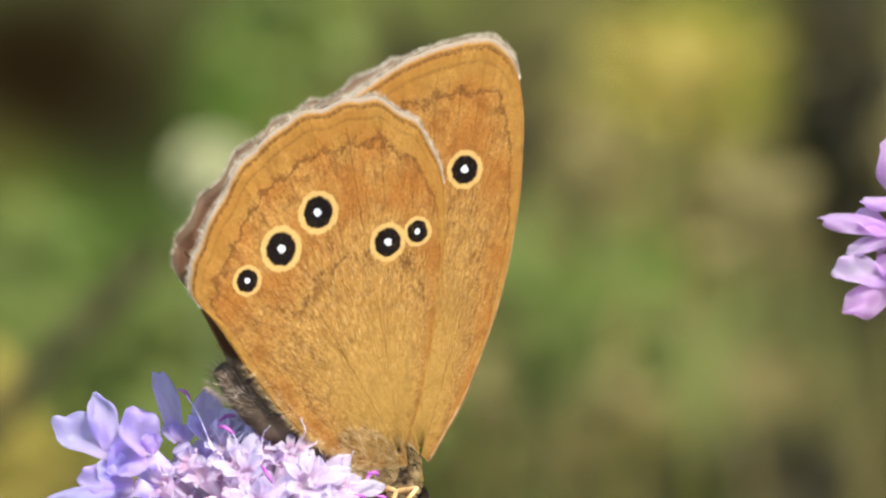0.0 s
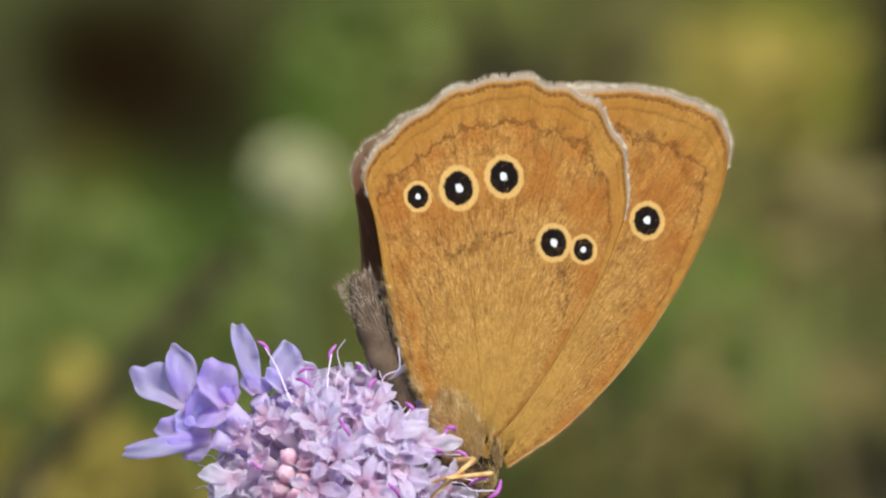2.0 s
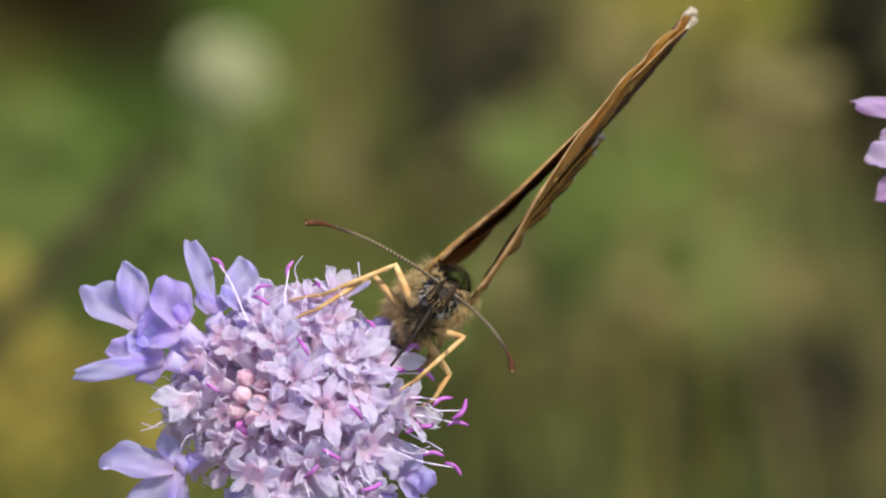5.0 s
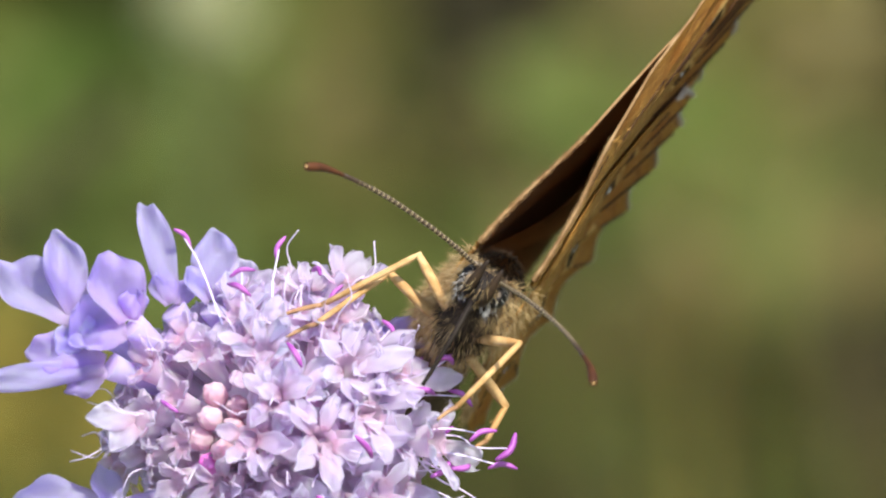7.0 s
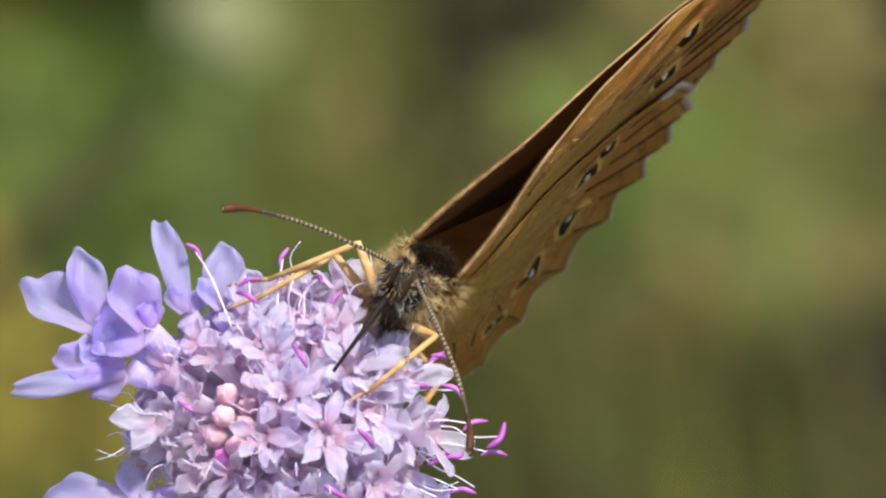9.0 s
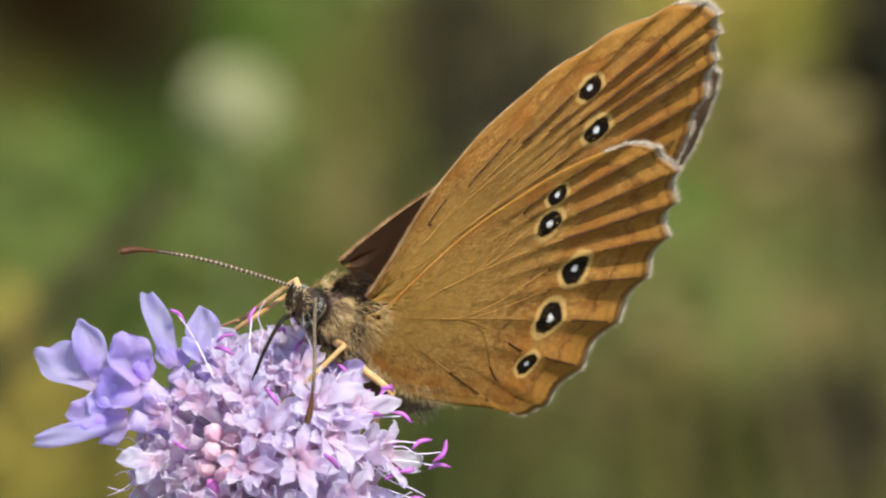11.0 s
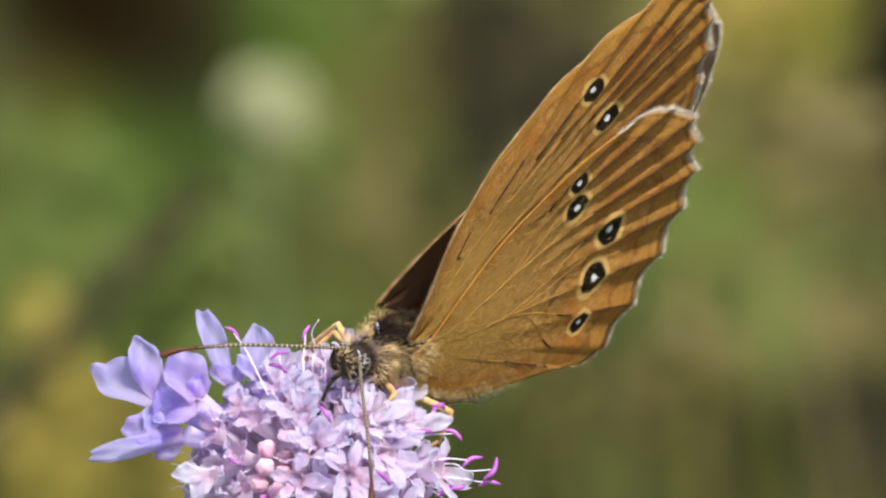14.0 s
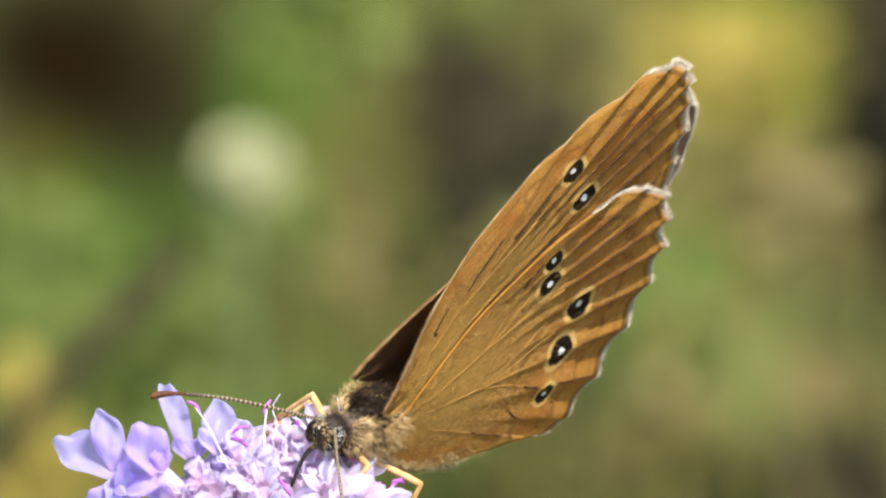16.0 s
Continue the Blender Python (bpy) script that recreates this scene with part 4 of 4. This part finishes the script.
    if not costa:
        # the hairy fold beside the abdomen
        roots = []
        for k in range(1500):
            i = rng.randrange(21)
            p = line[i].lerp(line[i + 1], rng.random())
            q = hub + (p - hub) * (1.0 - 0.22 * rng.random() ** 1.5)
            roots.append((Vector((q.x, bend(q) + side * rng.choice((-0.05, 0.05)), q.z)) * MM, Vector((-0.7, rng.uniform(-0.3, 0.5) * side, -0.55))))
        bm = bmesh.new()
        hairs(bm, roots, 0.5 * MM, 0.010 * MM, Vector((-0.3, 0, -0.2)), rng)
        tagged(part("fold_hair", bm, FUR_PALE, ob, "buff hair along the inner fold"), kind="stuff")
    # hair fringe along the outer margin
    roots = []
    lo, hi = margin
    for k in range(2000):
        f = (lo + (hi - lo) * rng.random()) * 5
        i = int(f) % (len(line) - 1)
        p = line[i].lerp(line[i + 1], f - int(f))
        way = (p - hub).normalized()
        roots.append((Vector((p.x, bend(p), p.z)) * MM - way * 0.12 * MM, way + Vector((0, rng.uniform(-0.2, 0.2), 0))))
    bm = bmesh.new()
    hairs(bm, roots, 0.42 * MM, 0.018 * MM, Vector((0, 0, 0)), rng)
    tagged(part("fringe", bm, FRINGE, ob, "pale buff hair fringe"), kind="stuff")
    return ob


def furry(points_normals, count, rng, length, width, parent, material, label, droop):
    bm = bmesh.new()
    hairs(bm, [points_normals(rng) for _ in range(count)], length, width, droop, rng)
    return tagged(part("fur", bm, material, parent, label), kind="stuff")


def butterfly():
    rng = random.Random(11)
    fly = tagged(new("butterfly"), "golden-brown ringlet butterfly with ringed eyespots, wings closed", "butterfly")
    hinge, feelers = {}, {}
    for side, word in ((1, "left"), (-1, "right")):
        fore_veins = [(150, 95 + 40), (235, 260), (310, 420), (352, 575), (338, 650), (300, 672), (245, 682), (170, 682), (95, 670)]
        hind_veins = [(-330, 330), (-372, 450), (-322, 528), (-255, 592), (-176, 640), (-100, 662), (-30, 662), (40, 648), (105, 585), (125, 470)]
        w = wing("fore_wing", [(u * (1.06 + 0.03 * math.sin(math.pi * min(1, v / 690)) if side == 1 else 0.985 + 0.07 * min(1, max(0, (v - 150) / 450))) if u > 60 else u, v * (1.015 if side == 1 else 1.0)) for u, v in FORE], (0, -10), fore_veins, side, FORE_UNDER if side == 1 else FORE_UNDER_ONE, fly,
                 "fore wing, golden-brown underside, dark upper side", (7.5, 15.5), 0.10, 0.38 if side == 1 else 0.10, 0.0015, 0.35 if side == 1 else 0, FORE_EYES if side == 1 else FORE_EYE, (0, 8))
        hinge[w] = (side, 1.30, True)
        w = wing("hind_wing", [(u * 0.995, v * 1.01) if side == 1 and v > 200 else (u, v) for u, v in HIND], (-40, 5), hind_veins, side, HIND_UNDER, fly,
                 "hind wing with five ringed eyespots and pale fringe", (5.5, 22.5), 0.20, 0.38 if side == 1 else 0.12, 0.006, 0.5 if side == 1 else 0, HIND_EYES)
        hinge[w] = (side, 1.45, False)
    # body
    bm = bmesh.new()
    blob(bm, Vector((-0.7, 0, -2.1)) * MM, (2.6 * MM, 1.35 * MM, 1.65 * MM), 12, 18, rough=0.12)
    part("thorax", bm, ABDOMEN, fly)
    bm = bmesh.new()
    line = curve([Vector(p) * MM for p in ((-2.4, 0, -2.4), (-4.5, 0, -3.0), (-7.5, 0, -3.5), (-10.2, 0, -3.6), (-12.8, 0, -3.3))], 8)
    fat = [1.2, 1.32, 1.36, 1.34, 1.22, 1.0, 0.5]
    radii = []
    for i in range(len(line)):
        f = i / (len(line) - 1) * 6
        a = int(min(f, 5))
        base = fat[a] + (fat[a + 1] - fat[a]) * (f - a)
        radii.append(base * (1 - 0.06 * (i % 4 == 0)) * MM)
    tube(bm, line, radii, 16)
    for v in bm.verts:
        v.co.y *= 0.68
    abdomen = part("abdomen", bm, ABDOMEN, fly, "furry brown tapering abdomen")
    bm = bmesh.new()
    blob(bm, Vector((2.6, 0, -2.45)) * MM, (0.85 * MM, 0.9 * MM, 0.95 * MM), 12, 16, rough=0.1)
    head = part("head", bm, CHITIN, fly, "dark furry head")
    for side in (1, -1):
        bm = bmesh.new()
        blob(bm, Vector((2.75, side * 0.74, -2.35)) * MM, (0.50 * MM, 0.34 * MM, 0.60 * MM), 12, 16)
        part("eye", bm, EYE, head, "glossy dark compound eye")
        bm = bmesh.new()
        tube(bm, curve([Vector(p) * MM for p in ((3.0, side * 0.35, -3.1), (3.6, side * 0.4, -2.95), (4.2, side * 0.38, -2.4), (4.6, side * 0.34, -1.9))], 4),
             [k * MM for k in (0.16, 0.19, 0.21, 0.22, 0.22, 0.22, 0.21, 0.19, 0.17, 0.15, 0.12, 0.08, 0.04)], 8)
        part("palp", bm, FUR_DARK, head, "hairy dark palp")
        line = curve([Vector(p) * MM for p in ((3.1, side * 0.4, -1.9), (5.2, side * 1.9, -2.6), (7.7, side * 4.0, -3.7), (9.7, side * 5.8, -5.0), (10.4, side * 6.5, -5.8))], 12)
        radii = [(0.095 if i < len(line) * 0.7 else 0.095 + 0.10 * math.sin((i / len(line) - 0.7) / 0.3 * math.pi * 0.8)) * MM for i in range(len(line))]
        bm = bmesh.new()
        cut = int(len(line) * 0.68)
        tube(bm, line[:cut + 1], radii[:cut + 1], 7)
        ant = part("antenna", bm, SHAFT, head, "banded antenna shaft")
        bm = bmesh.new()
        tube(bm, line[cut:], radii[cut:], 8)
        part("club", bm, CLUB, ant, "dark brown antenna club")
        bm = bmesh.new()
        blob(bm, line[-1] - (line[-1] - line[-4]) * 0.3, (0.12 * MM, 0.12 * MM, 0.12 * MM), 8, 10)
        part("club_tip", bm, TAN, ant, "orange tip of the club")
        feelers[ant] = side
    bm = bmesh.new()
    line = curve([Vector(p) * MM for p in ((3.2, 0, -3.2), (3.9, 0.1, -3.8), (3.8, 0.3, -5.4), (3.0, 0.4, -7.2))], 6)
    tube(bm, line, [(0.15 - 0.006 * (i % 2) - 0.07 * i / len(line)) * MM for i in range(len(line))], 8)
    part("proboscis", bm, CHITIN, head, "dark coiling proboscis in a floret")
    # legs: coxa, knee, ankle and foot
    legs = {"mid_left": ((-0.3, 0.8, -3.2), (1.3, 2.4, -2.9), (1.4, 1.9, -6.6), (1.7, 1.6, -7.6)),
            "hind_left": ((-1.9, 0.9, -3.5), (-4.3, 3.1, -3.5), (-4.3, 3.3, -5.2), (-3.6, 3.0, -6.4)),
            "mid_right": ((0.2, -0.8, -3.1), (0.4, -3.0, -2.0), (-1.0, -5.0, -5.6), (-1.4, -6.2, -7.0)),
            "hind_right": ((-1.0, -0.8, -3.3), (-0.9, -3.6, -2.9), (-0.4, -4.7, -6.6), (0.0, -5.3, -7.9))}
    for a, b, c, d in legs.values():
        a, b, c, d = (Vector(p) * MM for p in (a, b, c, d))
        bm = bmesh.new()
        tube(bm, [a, a.lerp(b, 0.3), a.lerp(b, 0.75), b, b.lerp(c, 0.08), b.lerp(c, 0.5), c], [k * MM for k in (0.18, 0.22, 0.20, 0.155, 0.13, 0.135, 0.11)], 9)
        leg = part("leg", bm, TAN, fly, "pale tan leg")
        bm = bmesh.new()
        tube(bm, curve([c, c.lerp(d, 0.5) + Vector((0, 0, 0.1 * MM)), d], 4), [k * MM for k in (0.11, 0.11, 0.10, 0.10, 0.09, 0.09, 0.08, 0.07, 0.04)], 8)
        part("tarsus", bm, DARK_TARSUS, leg, "darker thin foot")
        bm = bmesh.new()
        spot = [(b.lerp(c, rng.random()), Vector((rng.uniform(-1, 1), rng.uniform(-1, 1), rng.uniform(-1, 1)))) for _ in range(40)]
        hairs(bm, spot, 0.32 * MM, 0.018 * MM, Vector((0, 0, -1)), rng)
        tagged(part("leg_hair", bm, TAN, leg), kind="stuff")

    # fur on thorax, head and abdomen
    def on_blob(centre, size):
        def pick(r):
            n = Vector((r.gauss(0, 1), r.gauss(0, 1), r.gauss(0, 1))).normalized()
            p = Vector(centre) + Vector((n.x * size[0], n.y * size[1], n.z * size[2]))
            return p * MM, (n * 0.6 + Vector((-1.2, 0, -0.25))).normalized()
        return pick

    furry(on_blob((-0.7, 0, -2.0), (2.5, 1.3, 1.65)), 3400, rng, 0.8 * MM, 0.017 * MM, fly, FUR_DARK, "dark brown thorax hair", Vector((-0.3, 0, 0)))
    furry(on_blob((-1.4, 0, -2.9), (2.2, 1.25, 1.4)), 800, rng, 0.8 * MM, 0.011 * MM, fly, FUR_PALE, "buff hair under the thorax", Vector((-0.3, 0, -0.2)))
    furry(on_blob((-0.5, 0, -0.9), (1.9, 1.05, 1.3)), 2200, rng, 0.8 * MM, 0.015 * MM, fly, FUR_DARK, "dark brown hair on the back", Vector((-0.3, 0, 0.2)))
    for side in (1, -1):
        # tufts round the bases of the wings
        furry(on_blob((-0.6, side * 1.35, -1.5), (1.7, 0.45, 1.4)), 750, rng, 0.80 * MM, 0.010 * MM, fly, FUR_PALE, "pale buff tuft at the wing base", Vector((0.1, side * 0.5, 0)))
        furry(on_blob((1.2, side * 0.8, -2.0), (0.7, 0.5, 1.0)), 600, rng, 0.8 * MM, 0.011 * MM, fly, FUR_PALE, "pale buff collar hair", Vector((0.2, side * 0.4, 0.2)))
        furry(on_blob((3.1, side * 0.55, -2.5), (0.4, 0.42, 0.8)), 120, rng, 0.42 * MM, 0.017 * MM, head, EYE_PALE, "whitish scales round the eye", Vector((0.2, 0, 0)))
    furry(on_blob((2.5, 0, -2.4), (0.85, 0.75, 0.9)), 1700, rng, 0.6 * MM, 0.017 * MM, head, FUR_DARK, "dark head tuft", Vector((0.2, 0, 0)))
    furry(on_blob((3.6, 0, -2.6), (0.8, 0.55, 0.7)), 150, rng, 0.5 * MM, 0.013 * MM, head, FUR_PALE, "pale hair on the palps", Vector((0.4, 0, 0.2)))

    def on_abdomen(r):
        t, a = r.random(), r.uniform(0, 6.28)
        x = -2.4 - 10.2 * t
        rad = 1.33 * (1 - 0.22 * t)
        return Vector((x, 0.68 * rad * math.cos(a), -2.6 - 1.0 * t + rad * math.sin(a))) * MM, Vector((-1.4, 0.5 * math.cos(a), math.sin(a)))

    furry(on_abdomen, 2600, rng, 0.55 * MM, 0.015 * MM, abdomen, FUR_GREY, "greyish brown abdomen hair", Vector((-0.4, 0, 0)))
    # the soft beige hair that hides the bases of the wings on the right side
    furry(on_blob((-2.3, -1.45, -2.2), (2.1, 0.5, 1.4)), 2200, rng, 0.9 * MM, 0.011 * MM, fly, FUR_PALE, "beige hair over the wing bases", Vector((-0.2, -0.4, 0.2)))
    return fly, hinge, feelers


fly, hinge, feelers = butterfly()
cam.data.dof.focus_object = fly      # the meadow behind lies out of focus

# ---- what moves: the flowers sway, the butterfly turns and parts its wings ----
# seconds, place in the view across and up (mm), lean to the left (degrees)
FLOWER_ROWS = [(0, -9.80, -14.57, 2.8), (0.5, -7.87, -11.42, 2.6), (1, -8.99, -12.52, 2.5), (1.5, -7.75, -10.59, 2.2), (2, -10.11, -11.76, 2.0), (2.5, -8.49, -13.23, 2.0), (3, -8.48, -10.11, 0.0), (3.5, -7.31, -12.97, 2.2), (4, -8.79, -12.87, 3.0), (4.2, -8.79, -12.67, 3.0), (6.3, -7.71, -12.72, 1.0), (6.5, -7.99, -12.82, 0.8), (7, -7.34, -12.66, 0.8), (7.4, -7.30, -11.97, 1.0), (7.5, -7.57, -12.75, 1.1), (8, -6.69, -13.86, 1.3), (8.2, -7.80, -14.46, 1.5), (8.5, -7.51, -12.96, 1.8), (8.7, -7.64, -13.00, 2.0), (10.8, -10.24, -13.07, 6.0), (11, -10.17, -13.11, 6.4), (11.5, -9.08, -12.51, 5.7), (12, -8.78, -13.88, 5.0), (12.5, -9.69, -13.91, 5.2), (13, -8.84, -13.82, 5.5), (13.5, -8.85, -13.11, 5.8), (14, -9.25, -14.01, 6.0), (14.5, -9.54, -12.21, 5.9), (15, -10.15, -13.00, 5.7), (15.5, -9.67, -11.55, 5.6), (16, -10.23, -14.78, 5.5)]
# seconds, place in the view across and up (mm)
SECOND_ROWS = [(0, 23.48, 4.25), (0.5, 27.22, 4.42), (1, 25.18, 4.76), (1.5, 22.63, 5.10), (2, 23.65, 3.57), (2.5, 27.39, 5.44), (3, 18.10, 5.27), (3.5, 23.72, 5.61), (4, 23.67, 4.90), (4.2, 22.63, 5.06), (6.5, 25.80, 4.92), (7.5, 22.38, 4.16), (8.5, 21.66, 3.45), (11, 24.17, 4.47), (11.5, 24.96, 4.31), (12, 24.27, 4.01), (12.5, 24.14, 3.84), (13, 25.06, 4.01), (14, 24.72, 4.33), (15, 23.42, 4.50), (16, 25.95, 4.66)]
# seconds, place in the view (mm), turn (degrees)
FLY_ROWS = [(0, -1.14, 5.83, -9.25, 14.0, 33.6, 34.4), (0.5, 0.92, 5.83, -6.52, 6.9, 35.9, 32.3), (1, -1.12, 5.59, -9.55, 14.7, 55.3, 63.6), (1.5, 1.17, 5.85, -6.03, -9.0, 40.3, 20.3), (2, -1.00, 5.85, -9.53, -3.6, 64.6, 22.7), (2.5, -0.07, 5.81, -9.83, 3.1, 51.4, 34.0), (3, 1.33, 5.76, -6.55, -50.5, 38.4, -33.9), (3.5, 3.82, 4.10, -11.55, -80.1, 39.9, -61.0), (4, 0.06, 1.41, -5.32, -39.1, -8.8, -77.6), (4.2, 0.03, 1.44, -5.01, -41.2, -10.6, -78.2), (6.3, 2.05, 1.56, -5.59, -40.0, -13.7, -82.6), (6.5, 1.07, 1.56, -5.89, -40.0, -13.7, -82.6), (7, 1.85, 1.57, -5.33, -37.3, -17.7, -81.9), (7.4, 0.23, 1.75, -4.03, -32.2, -18.9, -96.4), (7.5, 0.34, 1.74, -4.19, -32.4, -20.6, -94.7), (8, 0.29, 1.71, -6.05, -40.4, -9.0, -98.8), (8.2, -0.20, 1.64, -6.80, -41.6, -7.6, -94.8), (8.5, 0.92, 1.61, -5.22, -42.2, -8.3, -91.8), (8.7, 0.19, 1.61, -5.15, -43.3, -10.2, -89.6), (10.8, -5.25, 2.00, -3.22, -35.2, -17.0, -117.6), (11, -5.21, 2.00, -3.52, -35.2, -17.0, -117.6), (11.5, -2.89, 1.94, -2.93, -39.0, -19.6, -110.4), (12, -2.89, 1.94, -4.69, -37.8, -14.9, -113.7), (12.5, -4.36, 1.90, -5.24, -36.4, -8.4, -115.3), (13, -3.57, 1.90, -5.25, -36.6, -8.1, -115.4), (13.5, -3.30, 1.93, -3.92, -33.1, -12.5, -114.6), (14, -4.86, 1.91, -5.53, -33.1, -1.3, -119.7), (14.5, -4.73, 1.90, -2.82, -31.7, -2.6, -117.9), (15, -3.95, 1.81, -4.63, -37.1, -2.6, -112.3), (15.5, -3.40, 1.81, -3.33, -37.3, -3.4, -111.5), (16, -5.00, 1.87, -6.20, -35.4, -0.7, -117.8)]
# seconds, lean of the left and the right wings from the upright (degrees)
OPEN_ROWS = [(0, -2.8, -0.3), (0.5, -2.8, -0.3), (1, 0.5, 3.5), (1.5, -2.7, 0.3), (2, -2.7, 0.3), (2.5, -2.7, 0.3), (3, -3.3, -0.3), (3.5, -2.5, 0.6), (4, -1.4, -4.2), (4.2, -1.4, -4.2), (6.3, -1.4, -3.7), (6.5, -1.4, -3.7), (7, -1.2, -3.7), (7.4, 0.3, -2.7), (7.5, 0.3, -2.7), (8, -0.5, -2.0), (8.2, -0.5, -2.0), (8.5, -0.5, -1.5), (8.7, -0.5, -2.0), (10.8, -0.5, -3.5), (11, -0.5, -3.5), (11.5, -0.5, -3.5), (12, -0.5, -3.5), (12.5, -0.5, -3.5), (13, -0.5, -3.5), (13.5, -0.5, -3.5), (14, -0.5, -3.5), (14.5, -0.5, -3.5), (15, -0.5, -3.5), (15.5, -0.5, -3.5), (16, -0.5, -3.5)]


FAR_BACK = -13.5      # the far fore wing lies a little further back


def motions():
    walk(flower, [(t, VIEW @ Matrix.Translation(Vector((x, HEAD_BACK, z)) * MM) @ pose(0, 0, 0, 0, -lean) @ FLOWER_TURN) for t, x, z, lean in FLOWER_ROWS])
    walk(second, [(t, VIEW @ Matrix.Translation(Vector(((x + 8.2) * 0.955 - 0.4, 20, (z - 0.4) * 0.955 - 1.4)) * MM) @ SECOND_TURN) for t, x, z in SECOND_ROWS])
    walk(fly, [(t, VIEW @ pose(x * MM, y * MM, z * MM, rx, ry, rz)) for t, x, y, z, rx, ry, rz in FLY_ROWS])
    for ob, (side, off, fore) in hinge.items():
        rows = []
        for t, left, right in OPEN_ROWS:
            # the fore wings stay drawn back until the butterfly turns; the far pair lies a little lower
            early, back, low = t < 4.1, 0.0, 0.0
            if early:
                back = (-6.0 if side < 0 else (-9.5 if t < 3.2 else -4.5)) if fore else (6.0 if side > 0 else 0.0)
                low = ((-1.6 if fore else -1.1) if t < 3.2 else -0.4) if side > 0 else 0.0
            elif fore and side < 0 and t > 9:
                back, low = FAR_BACK, 0.3
            rows.append((t, pose(0, side * off * MM, low * MM, -side * (left if side > 0 else right), back)))
        walk(ob, rows)
    for ob, side in feelers.items():
        # the feelers sink and rise as the butterfly feeds
        base = Vector((3.1, side * 0.4, -1.9)) * MM
        rows = ([(0, 6, 0), (2, 6, 0), (3, -10, 0), (4, -6, -14), (6.3, 3, -12), (6.5, 3, -12), (7, -8, -12), (7.5, 54, 0), (8, 10, -2), (8.5, 0, -4), (10.8, 16, 6), (11, 2, 4), (11.5, 50, 4), (12, 17, 6), (12.5, 9, 4), (13, 3, 4), (13.5, 1, 4), (14, 3, 4), (14.5, -5, 4), (15, 6, 4), (15.5, 1, 4), (16, -11, 4)] if side < 0
                else [(0, 36, 0), (3, 36, 0), (4, -4, -10), (6.3, -4, -1), (7.2, 0, -2), (8, 6, 12), (16, 6, 14)])
        walk(ob, [(t, Matrix.Translation(base) @ pose(0, 0, 0, 0, down, yaw) @ Matrix.Translation(-base)) for t, down, yaw in rows])


motions()
